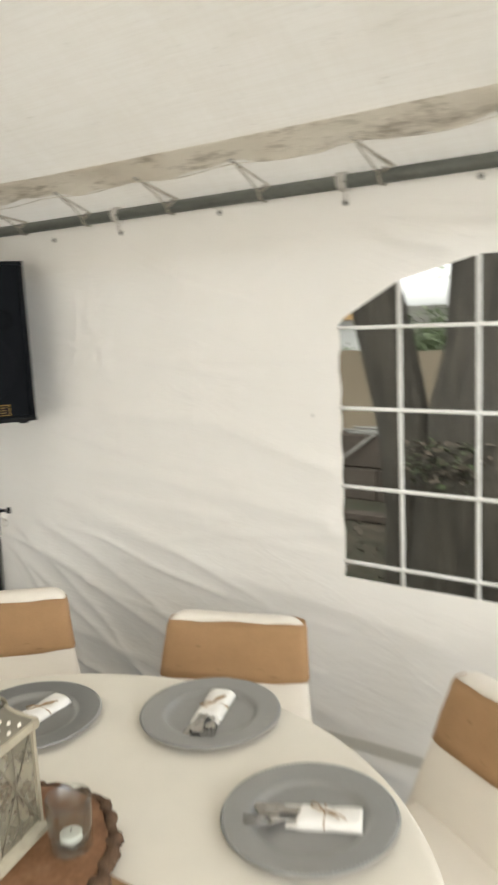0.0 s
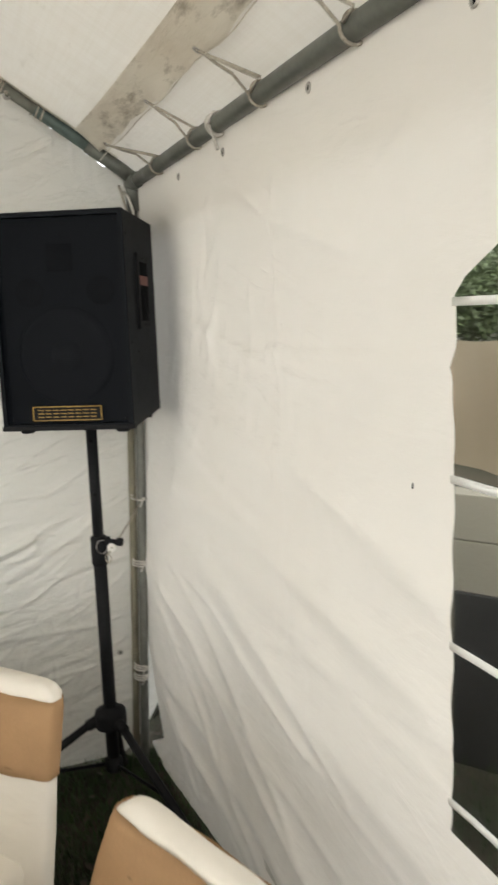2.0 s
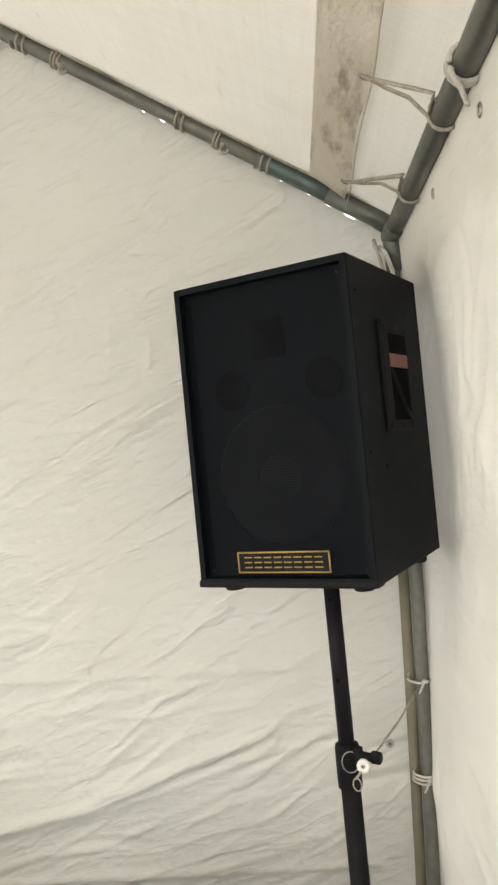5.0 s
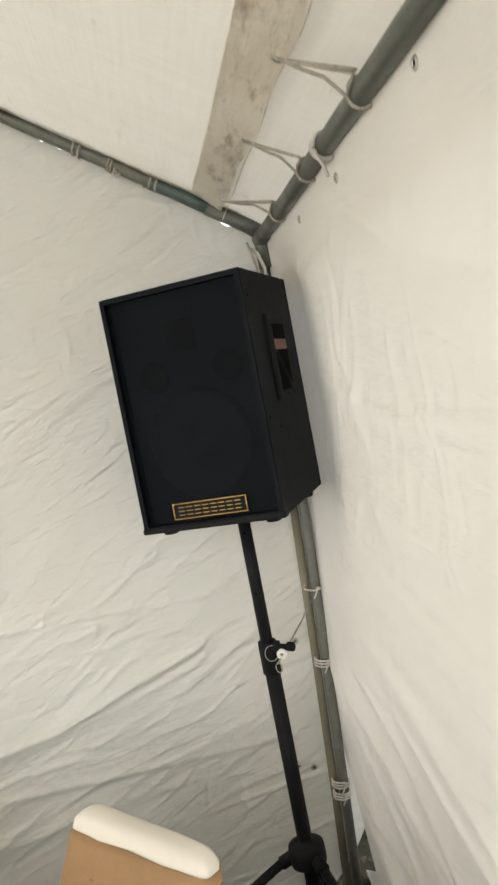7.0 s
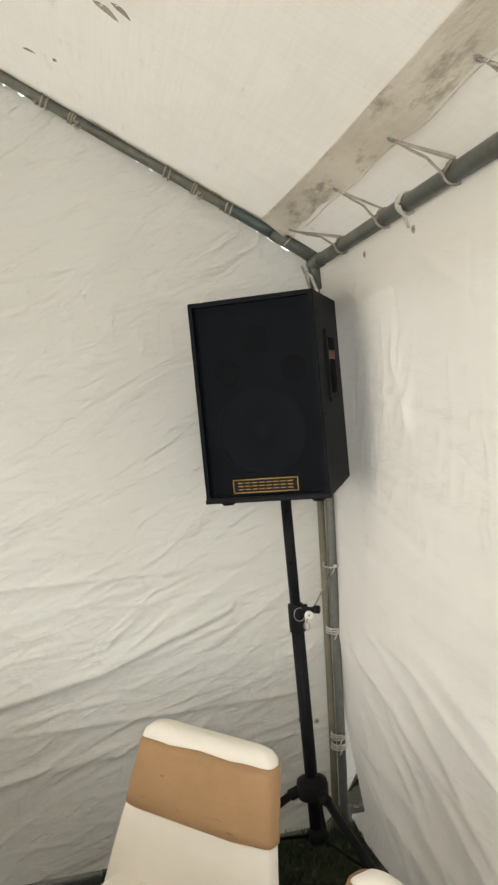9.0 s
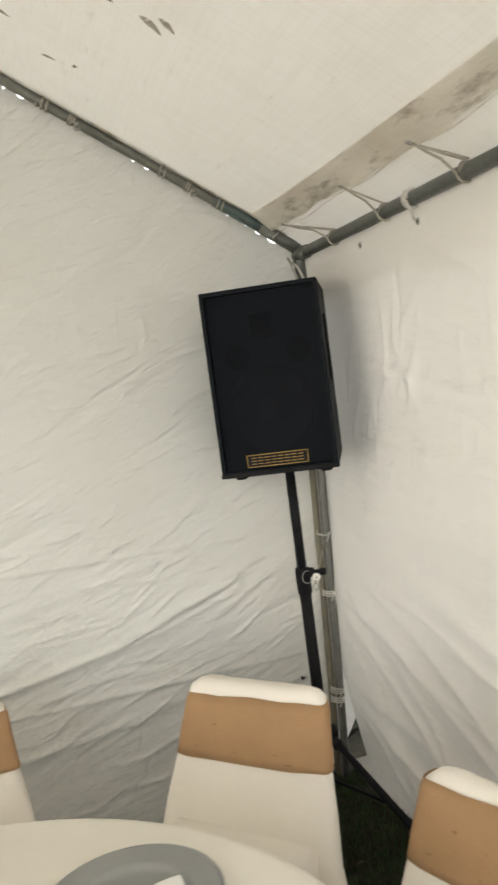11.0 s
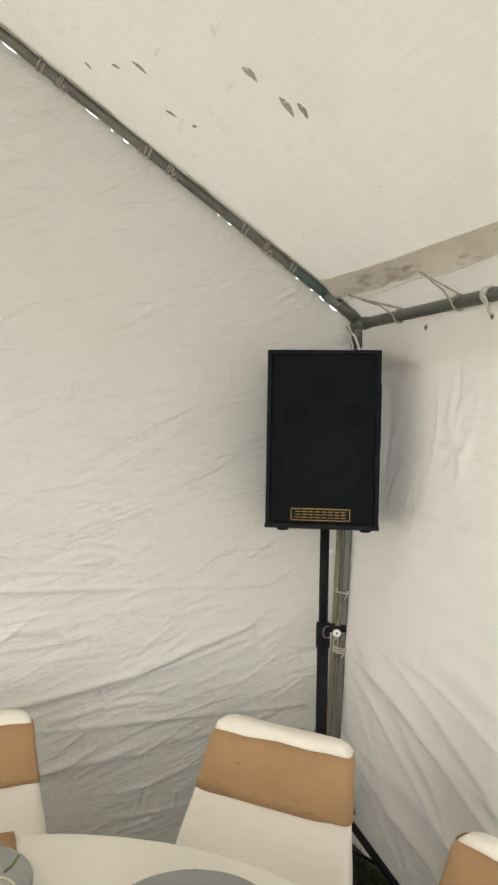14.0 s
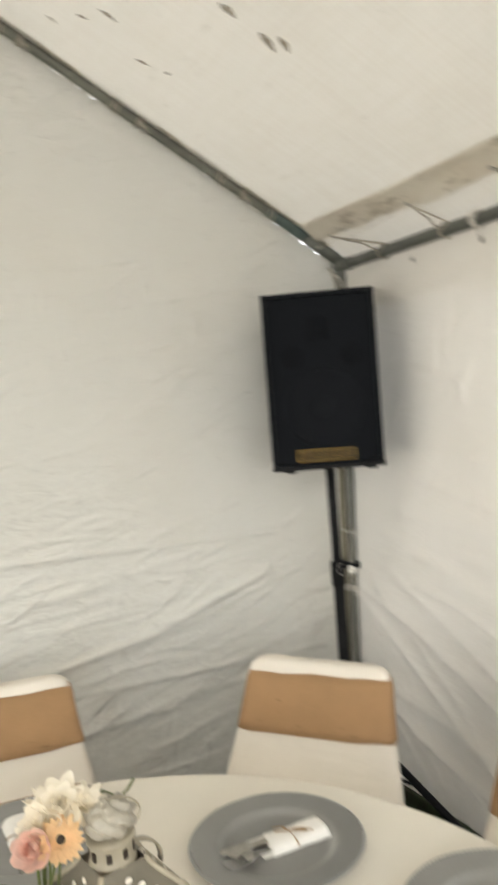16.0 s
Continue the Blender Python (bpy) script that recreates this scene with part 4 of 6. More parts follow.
speaker = thing("loudspeaker", sp_m, "black loudspeaker with a perforated front on a tripod stand", "loudspeaker")
# local axes: x along the front, y into the cabinet, z up
cab = bmesh.new()
hw, t = SPW / 2, 0.014
outer0 = [(-hw, 0, 0), (hw, 0, 0), (hw, 0, SPH), (-hw, 0, SPH)]
inner0 = [(-hw + t, 0, t + 0.004), (hw - t, 0, t + 0.004), (hw - t, 0, SPH - t), (-hw + t, 0, SPH - t)]
inner1 = [(x, 0.040, z) for x, _, z in inner0]
bw = hw - 0.004
back = [(-bw, SPD, 0.012), (bw, SPD, 0.012), (bw, SPD, SPH - 0.004), (-bw, SPD, SPH - 0.004)]
vo, vi, vj, vb = ([cab.verts.new(p) for p in q] for q in (outer0, inner0, inner1, back))
for i in range(4):
    j = (i + 1) % 4
    cab.faces.new((vo[i], vo[j], vi[j], vi[i]))
    cab.faces.new((vi[i], vi[j], vj[j], vj[i]))
    cab.faces.new((vo[j], vo[i], vb[i], vb[j]))
cab.faces.new(vj)
cab.faces.new(vb[::-1])
bmesh.ops.recalc_face_normals(cab, faces=cab.faces)
sel = [e_ for e_ in cab.edges if all(v in vo or v in vb for v in e_.verts)]
bmesh.ops.bevel(cab, geom=sel, offset=0.004, segments=3, profile=0.5, affect="EDGES")
cabinet = part("cabinet", cab, M_BLACK, speaker, "black textured cabinet", smooth=False)
# drivers behind the grille
woofer = part("woofer", moved(turned([(0.046, 0.004), (0.075, 0.001), (0.118, 0.006), (0.128, 0.012), (0.136, 0.008), (0.143, 0.0)], 56), pose(-0.002, 0.0395, 0.212, 90, 0, 0)), M_CONE, speaker, "dark woofer cone behind the grille")
part("dust_cap", moved(turned([(0.0, 0.020), (0.018, 0.018), (0.034, 0.012), (0.046, 0.003)], 40), pose(-0.002, 0.0395, 0.212, 90, 0, 0)), M_CAP, woofer, "domed dust cap")
# flat black sheets paint the shade inside the ports and the horn mouth
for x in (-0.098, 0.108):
    part("port", moved(turned([(0.0, 0.0008), (0.036, 0.0008), (0.038, 0.004), (0.041, 0.0)], 32), pose(x, 0.0397, 0.392, 90, 0, 0)), M_VOID, speaker, "round dark port, its shade a flat black disc")
part("horn", joined(box(-0.004, 0.0388, 0.487, 0.076, 0.001, 0.078)), M_VOID, speaker, "square dark horn mouth, its shade a flat black sheet")
gr = bmesh.new()
bmesh.ops.create_grid(gr, x_segments=1, y_segments=1, size=0.5)
bmesh.ops.scale(gr, vec=(SPW - 2 * t - 0.001, SPH - 2 * t - 0.006, 1), verts=gr.verts)
part("grille", moved(gr, pose(0, 0.0165, SPH / 2 + 0.002, 90, 0, 0)), M_GRILLE, speaker, "black perforated steel grille", smooth=False)
# badge: gold frame and bars on black
BDX, BDY, BDZ, BDW, BDH = -0.004, 0.0125, 0.0475, 0.204, 0.043
badge = part("badge", box(BDX, BDY + 0.0019, BDZ, BDW, 0.003, BDH, 0.0008), M_BLACK_PLASTIC, speaker, "black badge with gold frame and bars", smooth=False)
part("badge_frame", joined(*[box(BDX, BDY, BDZ + s_ * (BDH / 2 - 0.0019), BDW, 0.0012, 0.0030) for s_ in (-1, 1)],
                           *[box(BDX + s_ * (BDW / 2 - 0.0016), BDY, BDZ, 0.0030, 0.0012, BDH - 0.007) for s_ in (-1, 1)]), M_GOLD, badge)
for i in range(8):
    x = BDX - 0.0775 + i * 0.02214
    bars = [box(x, BDY, BDZ + dz_, 0.0170, 0.0012, 0.0026) for dz_ in (-0.0098, 0.0, 0.0098)]
    part("badge_bar", joined(*bars), M_GOLD, badge)
part("bottom_trim", box(0, 0.014, 0.007, SPW + 0.005, 0.034, 0.015, 0.005, 3), M_BLACK_PLASTIC, speaker, "black trim lip along the lower edge")
# side handle, screws and feet
side_m = pose(hw - 0.0032, 0.215, 0.390, 0, 0, 0.59)
plate_bits = [box(0, 0, s_ * 0.0985, 0.006, 0.170, 0.020, 0.002) for s_ in (-1, 1)] + [box(0, -0.061, 0, 0.006, 0.048, 0.178, 0.002), box(0, 0.076, 0, 0.006, 0.018, 0.178, 0.002)]
handle = part("handle_plate", moved(joined(*plate_bits), side_m), M_BLACK_PLASTIC, speaker, "recessed black side handle", smooth=False)
# black sheet laid in for the shade of the handle's hollow
part("recess_shade", moved(box(-0.0005, 0.015, 0, 0.003, 0.108, 0.178, 0.001), side_m), M_VOID, handle)
part("grip", moved(box(0.0012, 0.015, 0.033, 0.005, 0.106, 0.028, 0.002), side_m), M_RED, handle, "brick-red grip bar")
part("strut", moved(tube([(0.001, -0.030, 0.012), (0.001, 0.030, -0.060), (0.001, 0.064, -0.085)], 0.006, 8), side_m), M_BLACK_PLASTIC, handle)
part("flange", moved(box(0.004, -0.084, 0, 0.010, 0.008, 0.222, 0.003), side_m), M_BLACK_PLASTIC, handle)
for y_, z_ in ((-0.060, 0.0985), (0.010, 0.0985), (0.070, 0.0985), (-0.060, -0.0985), (0.010, -0.0985), (0.070, -0.0985)):
    part("screw", moved(turned([(0, 0.0022), (0.0035, 0.0018), (0.0045, 0.0)], 10), side_m @ pose(0.003, y_, z_, 0, 90, 0)), M_BLACK_TUBE, handle)
for y_, z_ in ((0.030, 0.545), (0.030, 0.245), (0.105, 0.215)):
    part("screw", moved(turned([(0, 0.0016), (0.0032, 0.0012), (0.0040, 0.0)], 10), pose(hw - 0.0002, y_, z_, 0, 90, 0)), M_VOID, speaker)
for x, z in ((-hw + 0.026, SPH - 0.028), (hw - 0.026, SPH - 0.028), (-hw + 0.026, 0.03), (hw - 0.026, 0.03)):
    part("screw", moved(turned([(0, 0.002), (0.003, 0.0018), (0.004, 0.0)], 10), pose(x, 0.0160, z, 90, 0, 0)), M_BLACK_TUBE, speaker)
for x in (-0.135, 0.150):
    for y in (0.04, 0.345):
        part("rubber_foot", moved(turned([(0, -0.013), (0.017, -0.013), (0.020, -0.010), (0.021, 0.003)], 20), pose(x, y, 0.002)), M_BLACK_PLASTIC, speaker)

# ---- tripod stand ----
stand = thing("speaker_stand", pose(-2.714, 1.920, 0), "black steel tripod stand holding up the loudspeaker", "speaker stand")
part("pole", tube([(0, 0, 0.87), (0, 0, 1.306)], 0.0172, 20), M_BLACK_TUBE, stand)
part("lower_tube", tube([(0, 0, 0.12), (0, 0, 0.87)], 0.0212, 20), M_BLACK_TUBE, stand)
part("collar", turned([(0.0215, 0.836), (0.026, 0.840), (0.026, 0.922), (0.0245, 0.930), (0.018, 0.932)], 24), M_BLACK_PLASTIC, stand)
# flat black discs give the pin holes their inner shade
for z in (1.24, 1.07):
    part("pin_hole", moved(turned([(0, 0.0005), (0.0042, 0.0005)], 12), pose(0.0172 * 0.94, -0.0172 * 0.32, z, 0, 90, -18)), M_VOID, stand)
part("clamp_knob", joined(tube([(0.02, 0.01, 0.917), (0.05, 0.045, 0.917)], 0.009, 10), tube([(0.03, 0.022, 0.902), (0.03, 0.022, 0.932)], 0.010, 10), tube([(0.048, 0.05, 0.917), (0.058, 0.063, 0.917)], 0.013, 12)), M_BLACK_PLASTIC, stand)
part("white_knob", moved(turned([(0.006, 0.012), (0.008, 0.014), (0.017, 0.013), (0.019, 0.008), (0.019, -0.008), (0.017, -0.012), (0.006, -0.012), (0.006, 0.012)], 24), pose(0.052, 0.030, 0.902, 0, 80, -15) @ Matrix.Scale(0.74, 4)), M_WAX, stand, "white plastic ring knob")
part("safety_ring", tube([(0.030 + 0.0, 0.004 + 0.018 * math.cos(a), 0.902 + 0.022 * math.sin(a)) for a in np.linspace(0, 6.28, 20)[:-1]], 0.0013, 5, True), M_METAL, stand, "thin steel ring")
hub = part("hub", turned([(0.022, 0.275), (0.050, 0.280), (0.0525, 0.288), (0.0525, 0.322), (0.050, 0.335), (0.030, 0.345), (0.022, 0.350)], 24), M_BLACK_PLASTIC, stand)
part("lower_hub", turned([(0.0, 0.12), (0.025, 0.12), (0.03, 0.13), (0.03, 0.16), (0.022, 0.17)], 20), M_BLACK_PLASTIC, stand)
for a in (22, 142, 262):
    d = Vector((math.cos(radians(a)), math.sin(radians(a)), 0))
    reach = 0.50 if a != 142 else 0.20
    if a == 142:
        d = Vector((math.cos(radians(160)), math.sin(radians(160)), 0))
    p0, p1 = d * 0.045 + Vector((0, 0, 0.31)), d * reach + Vector((0, 0, 0.018))
    leg = part("leg", tube([p0, p1], 0.0135, 14), M_BLACK_TUBE, stand)
    part("rubber_foot", tube([p0.lerp(p1, 0.955), p1 + d * 0.012 - Vector((0, 0, 0.002))], 0.0175, 14), M_BLACK_PLASTIC, leg)
    part("leg_bracket", joined(tube([d * 0.03 + Vector((0, 0, 0.31)), p0.lerp(p1, 0.07)], 0.019, 12)), M_BLACK_PLASTIC, leg)
    q = p0.lerp(p1, 0.55)
    part("brace", strip([d * 0.025 + Vector((0, 0, 0.145)), q], Vector((0, 0, 1)), 0.012, 0.004, d.cross(Vector((0, 0, 1)))), M_BLACK_TUBE, stand)
    part("bolt", ball(q.x, q.y, q.z, 0.008, sub=1), M_METAL, leg)
e = thing("guy_cord", pose(-2.66, 1.95, 0.90), "thin grey cord tied from the stand to the corner post", "cord")
part("cord", tube([(0.03, -0.02, -0.01), (-0.10, 0.05, 0.008), (-0.18, 0.10, 0.030), (-0.265, 0.150, 0.060)], 0.0026, 6), M_ROPE, e)
part("loop", tube([(0.03 + 0.004 * math.sin(a), -0.018 + 0.008 * math.sin(a), -0.022 + 0.013 * math.cos(a)) for a in np.linspace(0, 6.28, 18)[:-1]], 0.0016, 6, True), M_ROPE, e)

# ---- table ----
TX, TY, TR, TZ = -1.096, 0.643, 0.795, 0.757
table = thing("round_table", pose(TX, TY, 0), "round folding table hidden under a cream tablecloth", "table")
part("tabletop", turned([(0, 0.730), (TR - 0.02, 0.730), (TR - 0.008, 0.736), (TR - 0.008, 0.748), (TR - 0.02, 0.753), (0, 0.753)], 64), M_WOOD, table)
for sx in (-0.4, 0.4):
    for sy in (-0.35, 0.35):
        part("leg", tube([(sx, sy, 0), (sx, sy, 0.731)], 0.014, 10), M_PIPE, table)
cl = bmesh.new()
seg = 288
prev = None
center = cl.verts.new((0, 0, TZ))
for r, z, f in [(0.1, TZ, 0), (0.3, TZ, 0), (0.5, TZ, 0), (0.68, TZ, 0), (TR - 0.02, TZ, 0), (TR - 0.006, TZ - 0.001, 0), (TR + 0.001, TZ - 0.005, 0), (TR + 0.005, TZ - 0.013, 0.0), (TR + 0.008, 0.72, 0.05), (TR + 0.014, 0.66, 0.25), (TR + 0.024, 0.56, 0.55), (TR + 0.036, 0.42, 0.8), (TR + 0.05, 0.26, 1.0), (TR + 0.06, 0.10, 1.1), (TR + 0.065, 0.006, 1.15)]:
    ringv = []
    for i in range(seg):
        a = 2 * math.pi * i / seg
        wave = 0.045 * f * (math.sin(a * 17 + 0.6 * math.sin(a * 5)) + 0.35 * math.sin(a * 31 + 1))
        ripple = 0.0008 * math.sin(a * 3 + r * 12) + 0.0006 * math.sin(a * 7 - r * 25) if r < TR - 0.03 else 0
        ringv.append(cl.verts.new(((r + wave) * math.cos(a), (r + wave) * math.sin(a), z + ripple)))
    for i in range(seg):
        j = (i + 1) % seg
        if prev is None:
            cl.faces.new((center, ringv[i], ringv[j]))
        else:
            cl.faces.new((prev[i], ringv[i], ringv[j], prev[j]))
    prev = ringv
cloth = part("tablecloth", cl, M_CLOTH)
cloth.location = (TX, TY, 0)
tagged(cloth, "cream cloth on a round table, hanging in folds to the ground", "tablecloth")

# burlap runner across the table, hanging over both edges
RUN_Y = 0.650
pts = []
for s in np.linspace(-1, 1, 60):
    x = s * (TR + 0.26)
    if abs(x) < TR - 0.01:
        pts.append((x, TZ + 0.0035 + 0.0008 * math.sin(x * 17)))
    else:
        over = abs(x) - (TR - 0.01)
        pts.append((math.copysign(TR - 0.01 + min(over, 0.022), x), TZ + 0.0035 - max(0, over - 0.008)))
rn = bmesh.new()
rows_ = []
for x, z in pts:
    rows_.append([rn.verts.new((x, w * 0.150 + 0.012 * x + 0.003 * math.sin(x * 9 + w * 2), z + 0.0005 * math.sin(w * 9 + x * 21))) for w in np.linspace(-1, 1, 15)])
for a, b in zip(rows_, rows_[1:]):
    for i in range(14):
        rn.faces.new((a[i], b[i], b[i + 1], a[i + 1]))
ext = bmesh.ops.extrude_face_region(rn, geom=rn.faces[:])
bmesh.ops.translate(rn, vec=(0, 0, 0.0012), verts=[v for v in ext["geom"] if isinstance(v, bmesh.types.BMVert)])
runner = part("table_runner", rn, M_BURLAP)
runner.location = (TX, RUN_Y, 0)
tagged(runner, "brown burlap runner laid across the cream tablecloth", "table runner")


# ---- place settings ----
def charger():
    e = thing("charger_plate", pose(0, 0, 0), "round pewter-grey charger plate with a beaded rim on the tablecloth", "plate", "charger plates")
    prof = [(0, 0.0045), (0.090, 0.0045), (0.0985, 0.0052), (0.1035, 0.0085), (0.108, 0.0135), (0.1125, 0.0152), (0.120, 0.0158), (0.150, 0.0175), (0.158, 0.0185), (0.1625, 0.0178), (0.1635, 0.0160), (0.160, 0.0140), (0.118, 0.0120), (0.106, 0.004), (0.097, 0.0005), (0, 0.0005)]
    part("plate", turned(prof, 96), M_PLATE, e)
    bd = bmesh.new()
    for i in range(120):
        a = 2 * math.pi * i / 120
        b = ball(0.1585 * math.cos(a), 0.1585 * math.sin(a), 0.0186, 0.0021, sub=1)
        me = bpy.data.meshes.new("tmp")
        b.to_mesh(me)
        b.free()
        bd.from_mesh(me)
        bpy.data.meshes.remove(me)
    tagged(part("bead_rim", bd, M_BEAD, e, "small bright beads round the rim"), kind="stuff")
    return e


def cutlery_bar(points, widths, thick):
    """A flat utensil: outline widths along a bent centre line (x along it)."""
    bm = bmesh.new()
    rings = []
    for (x, z), w in zip(points, widths):
        rings.append([bm.verts.new((x, w, z)), bm.verts.new((x, w * 0.6, z + thick)), bm.verts.new((x, -w * 0.6, z + thick)), bm.verts.new((x, -w, z)), bm.verts.new((x, 0, z - thick * 0.4))])
    for a, b in zip(rings, rings[1:]):
        for i in range(5):
            j = (i + 1) % 5
            bm.faces.new((a[i], a[j], b[j], b[i]))
    bm.faces.new(rings[0][::-1])
    bm.faces.new(rings[-1])
    bmesh.ops.recalc_face_normals(bm, faces=bm.faces)
    return bm


def fork():
    bits = [cutlery_bar([(0.09, 0.004), (0.02, 0.003), (-0.02, 0.004), (-0.045, 0.008), (-0.055, 0.010), (-0.072, 0.007)], [0.008, 0.005, 0.0028, 0.004, 0.010, 0.0125], 0.0018)]
    for k in range(4):
        y = -0.0096 + k * 0.0064
        bits.append(tube([(-0.070, y, 0.0078), (-0.092, y * 1.05, 0.006), (-0.115, y * 0.95, 0.012)], 0.0016, 6, taper=lambda s: 1 - 0.45 * s))
    return joined(*bits)


def setting():
    """A paper napkin folded round a knife and a fork, tied with twine."""
    e = thing("cutlery_bundle", pose(0, 0, 0), "white napkin round steel fork and knife, tied with twine", "cutlery", "napkin bundles on the plates")
    nb = bmesh.new()
    nx, ny = 16, 10
    top_, bot = [], []
    for i in range(nx + 1):
        u = i / nx
        ra, rb_ = [], []
        for j in range(ny + 1):
            v = j / ny * 2 - 1
            x = -0.008 + 0.108 * u - (0.012 * (0.5 - v * 0.5) if u < 0.2 else 0)
            h = 0.0125 * (1 - abs(v) ** 4) * (1 - 0.22 * math.exp(-((u - 0.5) / 0.1) ** 2)) + 0.003
            pinch = 1 - 0.06 * math.exp(-((u - 0.5) / 0.12) ** 2)
            y = v * 0.034 * pinch
            ra.append(nb.verts.new((x, y, h)))
            rb_.append(nb.verts.new((x, y, 0.0005)))
        top_.append(ra)
        bot.append(rb_)
    for i in range(nx):
        for j in range(ny):
            nb.faces.new((top_[i][j], top_[i + 1][j], top_[i + 1][j + 1], top_[i][j + 1]))
            nb.faces.new((bot[i][j], bot[i][j + 1], bot[i + 1][j + 1], bot[i + 1][j]))
        nb.faces.new((top_[i][0], bot[i][0], bot[i + 1][0], top_[i + 1][0]))
        nb.faces.new((top_[i][ny], top_[i + 1][ny], bot[i + 1][ny], bot[i][ny]))
    for j in range(ny):
        nb.faces.new((top_[0][j], top_[0][j + 1], bot[0][j + 1], bot[0][j]))
        nb.faces.new((top_[nx][j], bot[nx][j], bot[nx][j + 1], top_[nx][j + 1]))
    napkin = part("napkin", nb, M_NAPKIN, e)
    part("napkin_fold", box(-0.020, 0.022, 0.003, 0.05, 0.022, 0.003, 0.001), M_NAPKIN, napkin)
    part("napkin_fold", box(-0.018, -0.024, 0.0025, 0.04, 0.016, 0.0025, 0.001), M_NAPKIN, napkin)
    part("fork", moved(fork(), pose(0.000, -0.013, 0.0022, 0, 0, 8) @ Matrix.Diagonal((1, 1.3, 1, 1))), M_STEEL, e, "steel fork")
    part("knife", moved(cutlery_bar([(0.09, 0.006), (0.0, 0.006), (-0.03, 0.006), (-0.05, 0.006), (-0.09, 0.004), (-0.118, 0.002)], [0.008, 0.006, 0.006, 0.0095, 0.009, 0.0015], 0.0016), pose(-0.010, 0.014, 0.0012, 0, 0, -6) @ Matrix.Diagonal((1, 1.2, 1, 1))), M_STEEL, e, "steel knife")
    part("spoon", moved(cutlery_bar([(0.09, 0.004), (0.0, 0.004), (-0.03, 0.005), (-0.045, 0.004), (-0.06, 0.002), (-0.074, 0.004), (-0.082, 0.007)], [0.007, 0.004, 0.003, 0.009, 0.0145, 0.011, 0.002], 0.0016), pose(-0.014, 0.002, 0.0045, 0, 0, -2) @ Matrix.Diagonal((1, 1.3, 1, 1))), M_STEEL, e, "steel spoon")
    ring = [(0.032, 0.0340 * math.cos(a), 0.0068 + 0.0074 * math.sin(a)) for a in np.linspace(0, 6.28, 28)[:-1]]
    bow1 = [(0.032, 0, 0.0165), (0.020, 0.012, 0.022), (0.008, 0.022, 0.019), (0.006, 0.014, 0.017), (0.030, 0.001, 0.018)]
    bow2 = [(0.032, 0, 0.0165), (0.046, -0.012, 0.023), (0.058, -0.020, 0.019), (0.0525, -0.012, 0.017), (0.034, -0.001, 0.018)]
    tails = [(0.032, 0, 0.018), (0.05, -0.002, 0.018), (0.072, -0.018, 0.016)]
    part("twine", joined(tube(ring, 0.0014, 5, True), tube(bow1, 0.0014, 5), tube(bow2, 0.0014, 5), tube(tails, 0.0013, 5), ball(0.032, 0, 0.0175, 0.003, sub=1)), M_TWINE, e, "brown jute twine bow")
    return e


first_plate, first_set = None, None
for (px, py), ang, zz in (((-1.438, 1.075), 93, TZ), ((-1.082, 1.302), 110, TZ), ((-0.692, 1.097), 26, TZ), ((-1.672, 0.655), 185, TZ + 0.005)):
    m = pose(px, py, zz + 0.0008, 0, 0, ang * 0.7)
    ms = pose(px, py, zz + 0.007, 0, 0, ang) @ pose(-0.004, 0, 0)
    if first_plate is None:
        first_plate, first_set = charger(), setting()
        first_plate.matrix_world, first_set.matrix_world = m, ms
    else:
        copy_thing(first_plate, m)
        copy_thing(first_set, ms)


